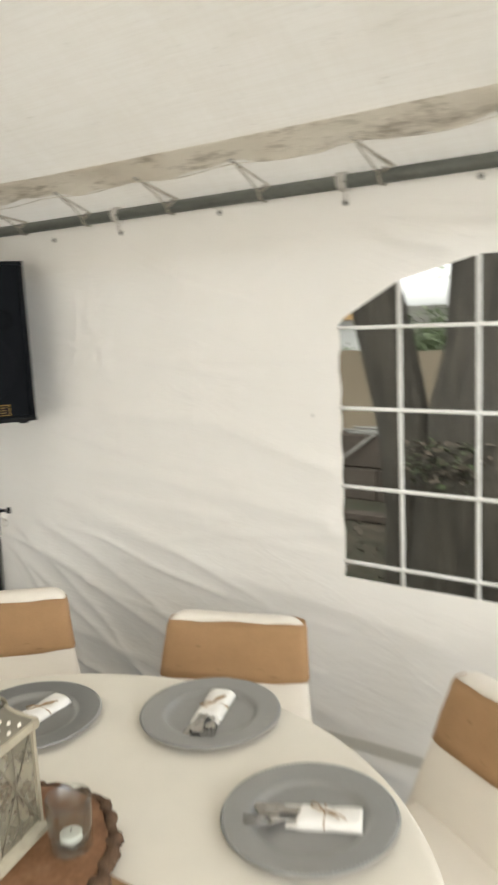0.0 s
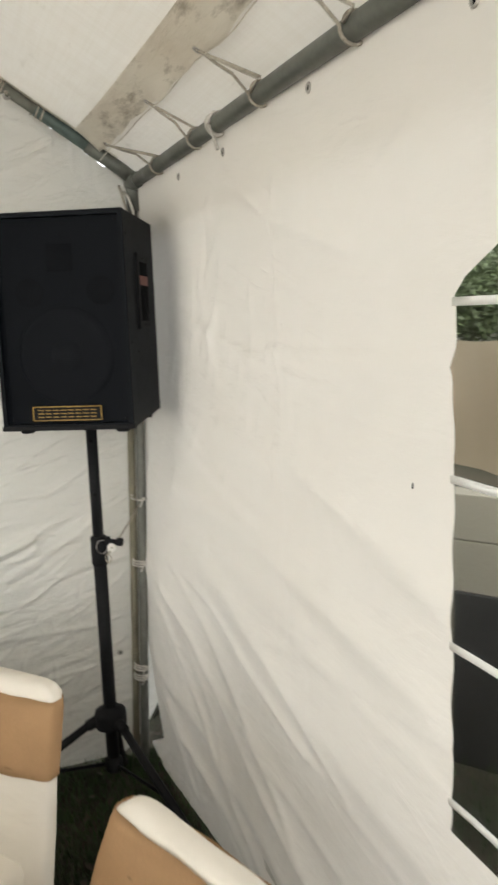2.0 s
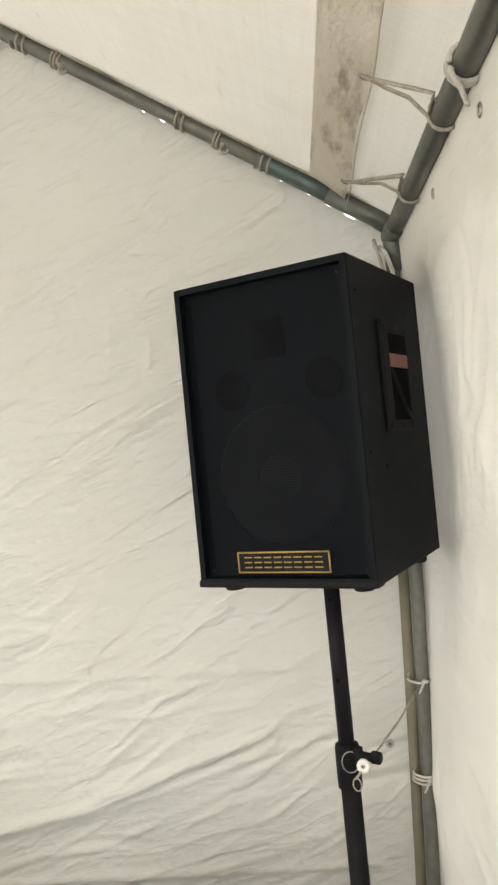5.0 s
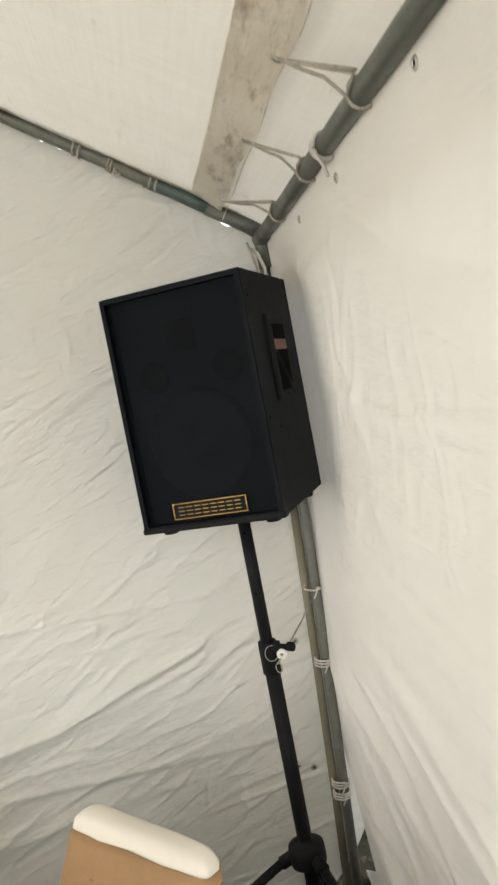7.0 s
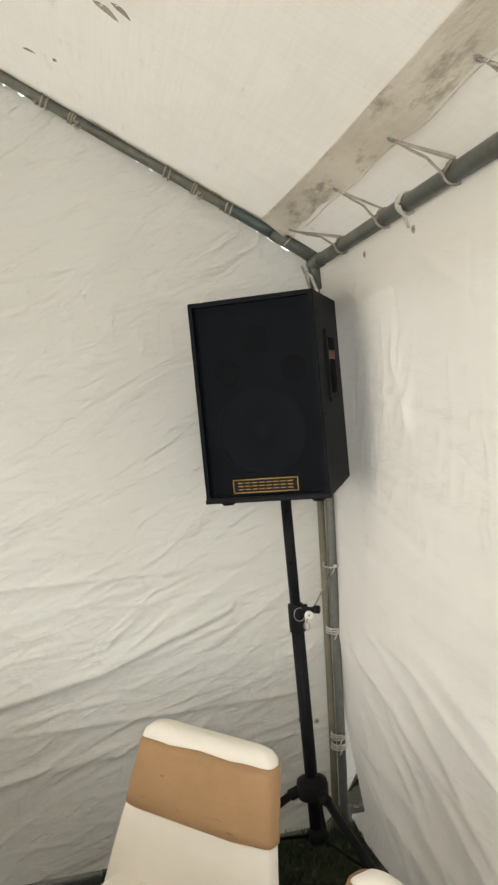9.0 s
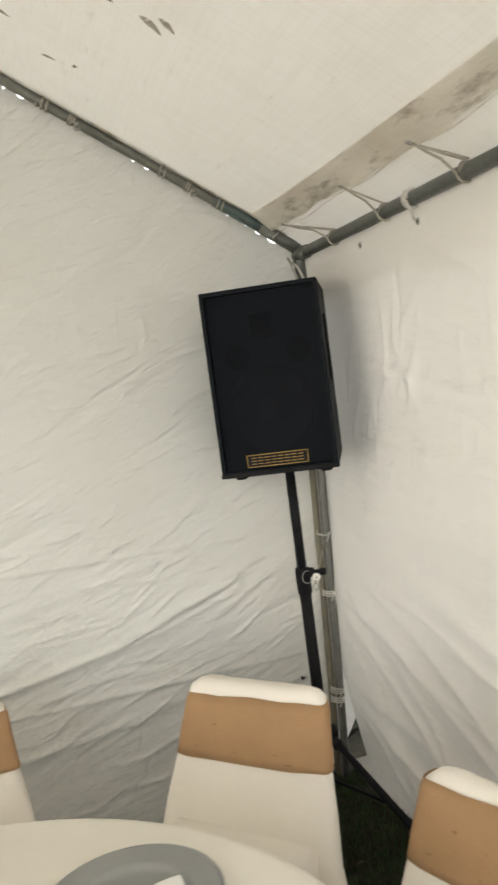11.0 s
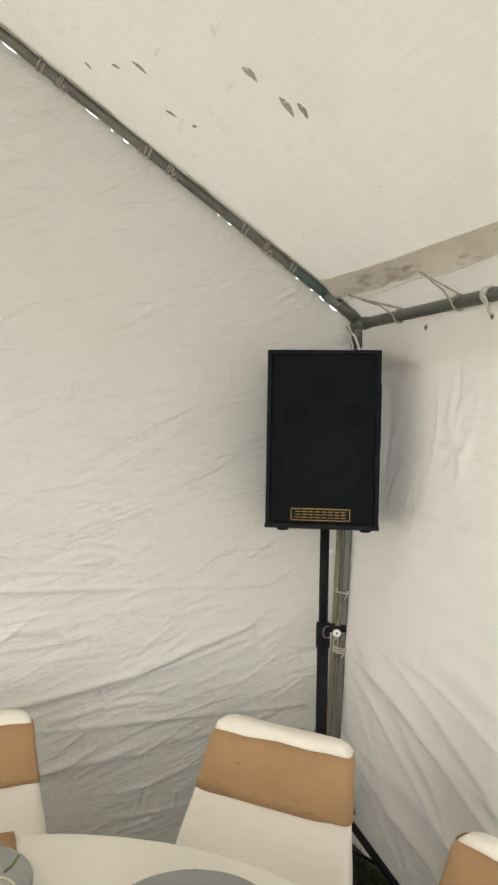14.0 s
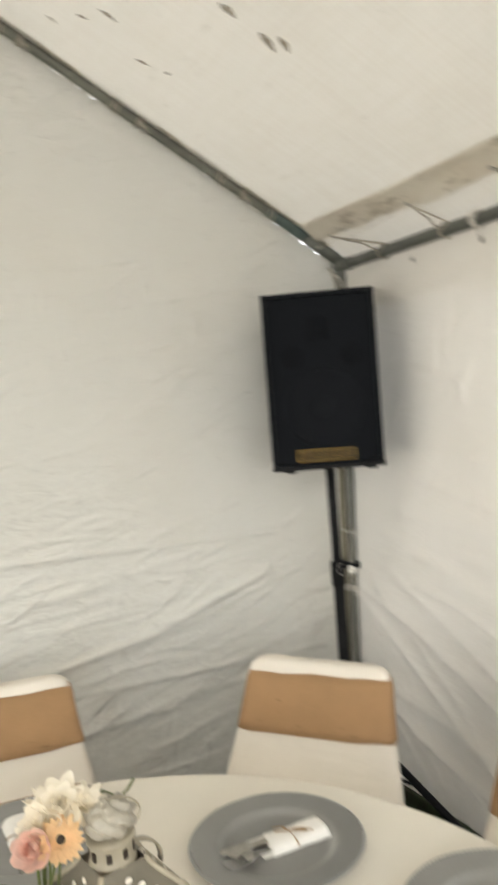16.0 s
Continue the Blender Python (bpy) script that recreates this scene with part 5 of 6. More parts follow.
# ---- chairs ----
def chair(rise=0.0, slim=1.0, lift=0.0, flare=0.0):
    """A folding chair under a stretched cover, with a burlap sash round its back. Origin on the ground under the top edge's middle; it faces -y."""
    e = thing("covered_chair", pose(0, 0, 0), "chair in an ivory stretch cover with a brown burlap sash", "chair", "chairs round the table")
    SLOPE = 0.38

    def back_ring(z, hw_, ht_, y, n=40):
        out = []
        for i in range(n):
            a = 2 * math.pi * i / n
            c, s = math.cos(a), math.sin(a)
            out.append((hw_ * math.copysign(abs(c) ** 0.32, c), y + ht_ * math.copysign(abs(s) ** 0.55, s), z))
        return out

    def loft(rings):
        bm = bmesh.new()
        vs = [[bm.verts.new(p) for p in r] for r in rings]
        n = len(rings[0])
        for a, b in zip(vs, vs[1:]):
            for i in range(n):
                j = (i + 1) % n
                bm.faces.new((a[i], a[j], b[j], b[i]))
        bm.faces.new(vs[0][::-1])
        bm.faces.new(vs[-1])
        bmesh.ops.recalc_face_normals(bm, faces=bm.faces)
        return bm

    def yc(z):
        return -(0.745 - z) * SLOPE if z > 0.40 else -(0.345) * SLOPE

    rings = []
    for z, hw_, ht_ in ((0.01, 0.245, 0.05), (0.2, 0.245, 0.045), (0.40, 0.245, 0.034), (0.5, 0.240, 0.031), (0.60, 0.231, 0.031), (0.68, 0.227, 0.032), (0.735, 0.224, 0.033), (0.758 + rise, 0.215, 0.032), (0.771 + rise, 0.198, 0.028), (0.778 + rise, 0.178, 0.020), (0.780 + rise, 0.145, 0.010)):
        dip = lambda x: -0.006 * math.cos(x / 0.235 * 1.5) if z > 0.75 else 0
        rings.append([(x, y + 0.002 * math.sin(x * 31 + z * 40), z_ + dip(x)) for x, y, z_ in back_ring(z, hw_ * slim + flare * max(0.0, 0.70 - z), ht_, yc(z))])
    back_bm = loft(rings)
    rings = []
    for z, hw_, hd in ((0.008, 0.262, 0.262), (0.12, 0.250, 0.250), (0.26, 0.240, 0.240), (0.38, 0.232, 0.226), (0.43, 0.226, 0.220), (0.447, 0.212, 0.208), (0.452, 0.15, 0.15)):
        n, out = 48, []
        for i in range(n):
            a = 2 * math.pi * i / n
            c, s = math.cos(a), math.sin(a)
            pleat = (0.010 * math.sin(a * 14) + 0.006 * math.sin(a * 23 + 1)) * max(0, (0.36 - z) / 0.36)
            out.append(((hw_ + pleat) * math.copysign(abs(c) ** 0.35, c), -0.27 + (hd + pleat) * math.copysign(abs(s) ** 0.35, s), z))
        rings.append(out)
    seat_bm = loft(rings)
    cover = part("cover", joined(back_bm, seat_bm), M_COVER, e)
    # sash: a sleeve just outside the back
    rings = []
    for k, z in enumerate(np.linspace(0.592 + lift, 0.748 + lift, 8)):
        hw_ = float(np.interp(z, [0.5, 0.60, 0.68, 0.735, 0.76], [0.240, 0.231, 0.227, 0.224, 0.217])) * slim + flare * max(0.0, 0.70 - z) + 0.0045
        rings.append([(x, y + 0.0012 * math.sin(x * 47 + z * 60) , z_ + (0.005 * math.sin(x * 9 + k) + 0.0025 * math.sin(x * 37 + k * 2)) * (1 if k in (0, 7) else 0.3)) for x, y, z_ in back_ring(z, hw_, 0.0372 if k < 7 else 0.0345, yc(z), 64)])
    bm = bmesh.new()
    vs = [[bm.verts.new(p) for p in r] for r in rings]
    for a, b in zip(vs, vs[1:]):
        for i in range(64):
            j = (i + 1) % 64
            bm.faces.new((a[i], a[j], b[j], b[i]))
    bmesh.ops.recalc_face_normals(bm, faces=bm.faces)
    g = bmesh.ops.solidify(bm, geom=bm.faces[:], thickness=0.0016)
    sash = part("sash", bm, M_BURLAP, e, "brown burlap sash round the chair back")
    part("sash_tail", joined(strip([(-0.03 + 0.02 * s, yc(0.6) + 0.042 + 0.012 * math.sin(s * 4) + 0.02 * s, 0.60 - 0.42 * s) for s in np.linspace(0, 1, 9)], (1, 0.15, 0), 0.12, 0.002, (0, 1, 0)),
                             strip([(0.05 + 0.05 * s, yc(0.6) + 0.046 + 0.010 * math.sin(s * 5 + 1) + 0.02 * s, 0.60 - 0.38 * s) for s in np.linspace(0, 1, 9)], (1, -0.2, 0), 0.11, 0.002, (0, 1, 0)),
                             ball(0.01, yc(0.63) + 0.05, 0.63, 0.04, 1.2, 0.5, 1)), M_BURLAP, e, "burlap bow with hanging ends")
    return e


def seat_at(lx, ly, rx_, ry_):
    return pose((lx + rx_) / 2, (ly + ry_) / 2, 0, 0, 0, math.degrees(math.atan2(ry_ - ly, rx_ - lx)))


tall_chair = chair(0.015, 0.99, 0.012, 0.12)
tall_chair.matrix_world = seat_at(-2.335, 1.388, -1.988, 1.682)
copy_thing(tall_chair, seat_at(-2.560, 0.430, -2.505, 0.885))
low_chair = chair(-0.005, 0.965, 0.009, 0.06)
low_chair.matrix_world = seat_at(-1.567, 1.735, -1.188, 1.873)
copy_thing(low_chair, seat_at(-0.690, 1.812, -0.285, 1.575))

# ---- centrepiece ----
SLX, SLY = -1.10, 0.705
wob = lambda a: 1 + 0.045 * math.sin(2 * a + 0.4) + 0.025 * math.sin(5 * a + 1) + 0.012 * math.sin(11 * a)
wob2 = lambda a: wob(a) * (1 + 0.018 * math.sin(26 * a) + 0.014 * math.sin(41 * a + 2))
SZ = TZ + 0.006
wood_slice = thing("wood_slice", pose(SLX, SLY, SZ), "round slice of a log with dark bark on the burlap runner", "wood slice")
part("wood", turned([(0, 0.0005), (0.196, 0.0005), (0.200, 0.026), (0.196, 0.028), (0.15, 0.029), (0.08, 0.028), (0, 0.028)], 96, wob), M_WOOD, wood_slice)
part("bark", turned([(0.198, 0.0005), (0.213, 0.0008), (0.220, 0.010), (0.218, 0.022), (0.210, 0.029), (0.201, 0.029), (0.198, 0.020), (0.198, 0.0005)], 192, wob2), M_BARK_SLICE, wood_slice, "rough dark bark rim")
ST = SZ + 0.029

glass = thing("votive_glass", pose(-0.980, 0.789, ST), "small clear glass cup with a candle on the wood slice", "candle glass")
part("cup", turned([(0, 0.0006), (0.032, 0.0006), (0.036, 0.003), (0.0375, 0.03), (0.0385, 0.093), (0.0375, 0.0950), (0.0355, 0.093), (0.0340, 0.03), (0.032, 0.014), (0, 0.012)], 40), M_GLASS, glass)
candle = part("tealight", turned([(0, 0.0142), (0.018, 0.0142), (0.019, 0.014), (0.019, 0.026), (0.017, 0.027), (0, 0.0265)], 28), M_WAX, glass, "white tealight candle")
part("wick", tube([(0, 0, 0.026), (0.001, 0, 0.034)], 0.0008, 5), M_SEED, candle)

LANX, LANY, LANA = -1.098, 0.717, 15.0
lantern = thing("lantern", pose(LANX, LANY, ST, 0, 0, LANA), "antique cream metal lantern with glass sides on the wood slice", "lantern")
H0, H1, LS = 0.022, 0.205, 0.058
base_bm = bmesh.new()
rr = []
for s_, z in ((0.066, 0.0005), (0.072, 0.006), (0.070, 0.014), (0.062, 0.020), (0.060, 0.024)):
    rr.append([base_bm.verts.new((sx * s_, sy * s_, z)) for sx, sy in ((-1, -1), (1, -1), (1, 1), (-1, 1))])
for a, b in zip(rr, rr[1:]):
    for i in range(4):
        base_bm.faces.new((a[i], a[(i + 1) % 4], b[(i + 1) % 4], b[i]))
base_bm.faces.new(rr[0][::-1])
base_bm.faces.new(rr[-1])
bmesh.ops.bevel(base_bm, geom=base_bm.edges[:], offset=0.0012, segments=1, affect="EDGES")
part("base", base_bm, M_LANTERN, lantern, smooth=False)
for sx, sy in ((-1, -1), (1, -1), (1, 1), (-1, 1)):
    part("corner_bar", box(sx * LS, sy * LS, (H0 + H1) / 2, 0.008, 0.008, H1 - H0, 0.001), M_LANTERN, lantern, smooth=False)
for k in range(4):
    rm = pose(0, 0, 0, 0, 0, 90 * k)
    gp = bmesh.new()
    gp.faces.new([gp.verts.new((x, -LS + 0.001, z)) for x, z in ((-LS + 0.005, H0 + 0.002), (LS - 0.005, H0 + 0.002), (LS - 0.005, H1 - 0.002), (-LS + 0.005, H1 - 0.002))])
    part("glass_pane", moved(gp, rm), M_PANE, lantern, "murky glass", smooth=False).visible_shadow = False
    w_, h_ = LS - 0.006, (H1 - H0) / 2 - 0.004
    zc = (H0 + H1) / 2
    part("cross_bars", moved(joined(tube([(-w_, -LS - 0.0015, zc - h_), (w_, -LS - 0.0015, zc + h_)], 0.0016, 6), tube([(w_, -LS - 0.0035, zc - h_), (-w_, -LS - 0.0035, zc + h_)], 0.0016, 6),
                                    tube([(0, -LS - 0.0025, zc - h_), (0, -LS - 0.0025, zc + h_)], 0.0014, 6)), rm), M_LANTERN_DARK, lantern, "thin crossed bars")
    part("top_rail", moved(box(0, -LS - 0.001, H1, 2 * LS + 0.022, 0.016, 0.016, 0.003), rm), M_LANTERN, lantern, smooth=False)
    # roof panel with pierced dots
    rp = bmesh.new()
    rows_ = []
    for q in np.linspace(0, 1, 7):
        s_ = 0.064 * (1 - q) ** 1.35 + 0.030 * (1 - (1 - q) ** 1.35)
        z = H1 + 0.006 + 0.038 * q
        rows_.append([rp.verts.new((u * s_, -s_, z)) for u in (-1, 0, 1)])
    for a, b in zip(rows_, rows_[1:]):
        for i in range(2):
            rp.faces.new((a[i], a[i + 1], b[i + 1], b[i]))
    panel = part("roof_panel", moved(rp, rm), M_LANTERN_GREY, lantern)
    for u, q in ((-0.5, 0.18), (0, 0.18), (0.5, 0.18), (-0.3, 0.42), (0.3, 0.42), (0, 0.62)):
        s_ = 0.064 * (1 - q) ** 1.35 + 0.030 * (1 - (1 - q) ** 1.35)
        part("pierced_dot", moved(ball(u * s_, -s_ - 0.0005, H1 + 0.006 + 0.038 * q, 0.0052, 1, 0.35, 1, 2), rm), M_CLOTH, panel)
    part("roof_rib", moved(tube([(-(0.064 * (1 - q) ** 1.35 + 0.030 * (1 - (1 - q) ** 1.35)), -(0.064 * (1 - q) ** 1.35 + 0.030 * (1 - (1 - q) ** 1.35)), H1 + 0.007 + 0.038 * q) for q in np.linspace(0, 1, 7)], 0.0038, 6), rm), M_LANTERN, lantern)
part("neck", turned([(0.028, 0.244), (0.031, 0.248), (0.0275, 0.251), (0.0265, 0.270), (0.031, 0.274), (0.031, 0.278), (0.026, 0.281), (0, 0.281)], 28), M_LANTERN, lantern)
# dark blocks stand in for the shade inside the neck slots
for k in range(8):
    a = radians(45 * k + 12)
    part("neck_slot", moved(box(0, 0, 0, 0.003, 0.007, 0.012, 0.0012), pose(0.0268 * math.cos(a), 0.0268 * math.sin(a), 0.2605, 0, 0, math.degrees(a))), M_SEED, lantern, "slot in the neck, its shade a dark block")
part("bail", strip([(0.0, 0.031 + 0.036 * math.sin(a), 0.222 + 0.034 * math.cos(a)) for a in np.linspace(-0.3, 1.75, 16)], (1, 0, 0), 0.011, 0.003, (0, 0.5, 0.5)), M_LANTERN, lantern, "curved carrying handle")


def petals(count, length, width, tilt, z, cup, seed, tip=0.6):
    """A ring of thin cupped petals about z."""
    r = random.Random(seed)
    out = []
    for k in range(count):
        bm = bmesh.new()
        rows_ = []
        L, W = length * r.uniform(0.88, 1.1), width * r.uniform(0.9, 1.1)
        for q in (0, 0.25, 0.5, 0.75, 0.92, 1.0):
            ww = W * math.sin(math.pi * min(1, 0.12 + q * (1 - 0.12 - (1 - tip) * 0.12))) ** 0.7 / 2
            lift = cup * q * q * L
            rows_.append([bm.verts.new((0.003 + q * L, s * ww, lift + 0.14 * ww * abs(s) * 2)) for s in (-1, 0, 1)])
        for a, b in zip(rows_, rows_[1:]):
            for i in range(2):
                bm.faces.new((a[i], a[i + 1], b[i + 1], b[i]))
        out.append(moved(bm, pose(0, 0, z, 0, 0, 360 * k / count + r.uniform(-7, 7)) @ pose(0, 0, 0, r.uniform(-8, 8), -tilt + r.uniform(-6, 6), 0)))
    return out


def flower(parent, name, m, layers, material, label, heart=None):
    """layers: rows of petals() arguments."""
    bms = []
    for args in layers:
        bms += petals(*args)
    f = part(name, moved(joined(*bms), m), material, parent, label)
    if heart:
        part("centre", moved(ball(0, 0, heart[1], heart[0], 1, 1, 0.5), m), M_SEED if heart[2] else M_PETAL_P, f, "dark centre" if heart[2] else "")
    return f


def rose_layers(R, seed):
    return [(7, R, R * 0.95, 20, 0.0, 0.5, seed), (6, R * 0.85, R * 0.85, 42, 0.004, 0.6, seed + 1), (5, R * 0.66, R * 0.7, 60, 0.006, 0.5, seed + 2), (4, R * 0.5, R * 0.5, 74, 0.008, 0.3, seed + 3)]


rosette = ball(0, 0, 0, 0.035, 1, 1, 0.68, 5)
for v in rosette.verts:
    a, h = math.atan2(v.co.y, v.co.x), v.co.z / 0.024
    swirl = abs(math.sin(3.0 * a + 3.2 * h)) ** 0.5 + 0.5 * noise.noise(v.co * 90)
    v.co *= 0.74 + 0.27 * swirl
part("finial", moved(rosette, pose(0.0, 0.0, 0.3005)), M_ROSETTE, lantern, "pale grey rosette on the lantern top")
part("ring", tube([(0.006 + 0.010 * math.cos(a), 0.008 + 0.028 * math.cos(a), 0.302 + 0.022 * math.sin(a)) for a in np.linspace(0, 6.28, 28)[:-1]], 0.0014, 6, True), M_LANTERN, lantern, "thin wire ring")

BX, BY = -1.112, 0.628
bouquet = thing("bouquet", pose(BX, BY, ST), "white, peach and pink flowers in a dark green vase", "flowers")
part("vase", turned([(0, 0.0005), (0.030, 0.0005), (0.036, 0.01), (0.040, 0.06), (0.036, 0.12), (0.026, 0.16), (0.029, 0.195), (0.026, 0.195), (0.022, 0.16), (0, 0.155)], 36), M_VASE, bouquet, "dark green vase")


def broad(R, seed):
    return [(9, R, R * 0.62, 12, 0.0, 0.25, seed, 0.7), (7, R * 0.8, R * 0.55, 38, 0.003, 0.25, seed + 1, 0.7), (5, R * 0.55, R * 0.45, 62, 0.004, 0.2, seed + 2, 0.7)]


for name, w, tilt, turn, lay, mt, lab, heart in (
        ("gerbera", (-1.078, 0.655, 1.091), 56, -4, [(22, 0.027, 0.0105, 6, 0, 0.1, 1, 0.95), (20, 0.023, 0.0090, 20, 0.002, 0.15, 2, 0.95), (18, 0.016, 0.0060, 38, 0.003, 0.2, 3, 0.9)], M_PETAL_P, "peach gerbera", (0.0085, 0.005, True)),
        ("carnation", (-1.086, 0.627, 1.083), 56, -25, rose_layers(0.029, 11) + [(11, 0.026, 0.013, 50, 0.003, 0.5, 19), (9, 0.020, 0.012, 68, 0.004, 0.3, 20)], M_PETAL_K, "pink carnation", None),
        ("white_daisy", (-1.112, 0.662, 1.117), 48, -10, broad(0.034, 21), M_PETAL_W, "white daisy", None),
        ("white_daisy", (-1.110, 0.686, 1.108), 52, 25, broad(0.029, 31), M_PETAL_W, "white daisy", None),
        ("white_daisy", (-1.104, 0.642, 1.106), 52, -35, broad(0.029, 41), M_PETAL_W, "white daisy", None),
        ("white_daisy", (-1.100, 0.630, 1.098), 56, -60, broad(0.022, 51), M_PETAL_W, "white daisy", None),
        ("white_daisy", (-1.135, 0.650, 1.100), 12, 150, broad(0.034, 61), M_PETAL_W, "white daisy", None)):
    p = (w[0] - BX, w[1] - BY, w[2] - ST)
    flower(bouquet, name, pose(*p, 0, 0, turn) @ pose(0, 0, 0, 0, tilt, 0), lay, mt, lab, heart)
    part("stem", tube([(p[0] * 0.15, p[1] * 0.15, 0.15), (p[0] * 0.5 - 0.006, p[1] * 0.5, p[2] - 0.06), (p[0] - 0.004, p[1], p[2] - 0.003)], 0.0018, 6), M_LEAF, bouquet)


def leaf(L, W, bend):
    bm = bmesh.new()
    rows_ = []
    for q in np.linspace(0, 1, 9):
        w = W * math.sin(math.pi * q ** 0.8) ** 0.8 * (1 + 0.06 * math.sin(q * 40)) / 2 + 0.0004
        rows_.append([bm.verts.new((q * L, s * w, -bend * q * q * L + 0.25 * w * abs(s))) for s in (-1, 0, 1)])
    for a, b in zip(rows_, rows_[1:]):
        for i in range(2):
            bm.faces.new((a[i], a[i + 1], b[i + 1], b[i]))
    return bm


for p, turn, tilt, L in (((-0.034, 0.062, 0.304), 82, -2, 0.055), ((0.012, -0.035, 0.250), -70, 10, 0.05), ((0.030, 0.012, 0.235), 10, 30, 0.05)):
    part("leaf", moved(leaf(L, L * 0.62, 0.2), pose(*p, 0, 0, turn) @ pose(0, 0, 0, 0, tilt, 0)), M_LEAF, bouquet, "green leaf")
part("leaf_stalk", tube([(-0.027, 0.114, 0.300), (-0.028, 0.124, 0.306), (-0.030, 0.134, 0.318)], 0.0017, 6), M_LEAF, bouquet)

# ---- marks on the roof cloth ----
# leaf shapes under the cloth paint the shade of leaves lying on top
def leaf_mark(x, y, L, W, turn, material=None):
    bm = leaf(L, W, 0.0)
    slope = math.atan(PITCH)
    e = part("leaf_mark", moved(bm, pose(-L / 2, 0, 0)), material or M_LEAF_SHADE)
    e.matrix_world = Matrix.Translation((x, y, roof_z(y) + 0.0075 + (rake_z(y) + 0.024 - roof_z(y)) * math.exp(-(x - XW - 0.05) / 0.40) - 0.034)) @ Matrix.Rotation(-slope, 4, "X") @ Matrix.Rotation(radians(turn), 4, "Z")
    return tagged(e, "brown silhouette of a leaf lying on the tent roof cloth", "stain", "leaf stains on the roof")


for x, y, L, W, tn in ((-2.036, 1.366, 0.050, 0.024, 98), (-2.041, 1.472, 0.066, 0.022, 116), (-2.004, 1.502, 0.052, 0.018, 122), (-2.412, 1.156, 0.052, 0.015, 95), (-2.511, 1.104, 0.030, 0.012, 60), (-2.489, 1.346, 0.022, 0.010, 20), (-2.528, 1.280, 0.040, 0.012, 75), (-2.646, 1.039, 0.030, 0.010, 110)):
    leaf_mark(x, y, L * 1.1, W * 1.2, tn)

# ---- grass ----
def grass(name, label, x0, x1, y0, y1, count, seed, tall):
    r = np.random.RandomState(seed)
    vs, fs = [], []
    for k in range(count):
        x, y = x0 + (x1 - x0) * r.rand(), y0 + (y1 - y0) * r.rand()
        a, h, w, ln = r.rand() * 6.28, tall * (0.4 + 0.8 * r.rand()), 0.0012 + 0.0014 * r.rand(), 0.6 * tall * r.rand()
        dx, dy = math.cos(a), math.sin(a)
        b = len(vs)
        vs += [(x - dy * w, y + dx * w, -0.002), (x + dy * w, y - dx * w, -0.002), (x + dx * ln * 0.4 + dy * w * 0.7, y + dy * ln * 0.4 - dx * w * 0.7, h * 0.6), (x + dx * ln * 0.4 - dy * w * 0.7, y + dy * ln * 0.4 + dx * w * 0.7, h * 0.6), (x + dx * ln, y + dy * ln, h)]
        fs += [(b, b + 1, b + 2, b + 3), (b + 3, b + 2, b + 4)]
    ob = sheet(name, vs, fs, M_GRASS)
    return tagged(ob, label, "grass", kind="stuff")


grass("grass", "short dark green grass on the tent floor by the stand", -2.98, -1.3, 1.2, 2.16, 20000, 4, 0.030)
grass("grass_outside", "thin green grass outside the tent window", -3.4, 0.4, 2.5, 4.1, 9000, 5, 0.05)
for k in range(34):
    r = random.Random(k + 70)
    x, y = (r.uniform(-2.9, -2.3), r.uniform(1.6, 2.1)) if k < 9 else (r.uniform(-3.1, -2.7), r.uniform(2.08, 2.4)) if k < 26 else (r.uniform(-3.6, -1.6), r.uniform(3.6, 5.6))
    ob = part("fallen_leaf", leaf(0.032, 0.02, 0.3), M_DEAD)
    ob.matrix_world = pose(x, y, 0.024 if k < 26 else 0.03, r.uniform(-20, 20), r.uniform(-20, 20), r.uniform(0, 360))
    tagged(ob, "dry brown leaf lying on the ground", "leaf", "fallen leaves")


weeds = []
r = random.Random(2100)
while len(weeds) < 420:
    x, y = r.uniform(-3.75, -2.55), r.uniform(1.75, 2.62)
    if x > -3.03 and y < 2.24:
        continue
    weeds.append(moved(leaf(r.uniform(0.05, 0.10), 0.035, r.uniform(0.2, 0.7)), pose(x + 2.9, y - 2.36, r.uniform(0.0, 0.42), 0, 0, r.uniform(0, 360)) @ pose(0, 0, 0, r.uniform(-40, 40), r.uniform(-60, 20), 0)))
weed = part("weeds", joined(*weeds), M_WEED)
weed.location = (-2.90, 2.36, 0.005)
tagged(weed, "dark green weeds and leaf litter outside the tent corner", "weeds", kind="stuff")

# ---- outside the window ----
# low block wall and the tan screen that passes behind it
low_wall = thing("low_wall", pose(0, 6.13, 0), "low wall of dark concrete blocks along the yard", "wall", kind="structure")
part("core", box(1.22, 0.008, 0.292, 9.56, 0.22, 0.584), M_BLOCK, low_wall, smooth=False)
fx = np.linspace(-24, 6, 220)
fz = np.linspace(0, 1, 16)
FX, FZ = np.meshgrid(fx, fz, indexing="ij")
FYo = 6.34 - 0.03 * np.sin(FX * 4.3) * np.sin(FX * 1.1 + 1) - 0.02 * np.sin(FX * 9 + FZ * 3) - 0.02 * np.sin(FX * 3.1 - FZ * 5)
fence = sheet("fence_screen", np.stack([FX, FYo, -0.01 + FZ * (1.29 + 0.012 * np.sin(FX * 5) + 0.01 * np.sin(FX * 1.7))], -1).reshape(-1, 3), grid_faces(len(fx), 16), M_FENCE)
tagged(fence, "tan cloth privacy screen standing behind the low wall", "fence", kind="structure")
for x in np.arange(-23, 6, 2.4):
    ob = part("fence_post", tube([(x, 6.52, 0.0), (x, 6.52, 1.30)], 0.025, 10), M_PIPE)
    tagged(ob, "thin grey post behind the tan screen", "fence post", "posts of the screen")

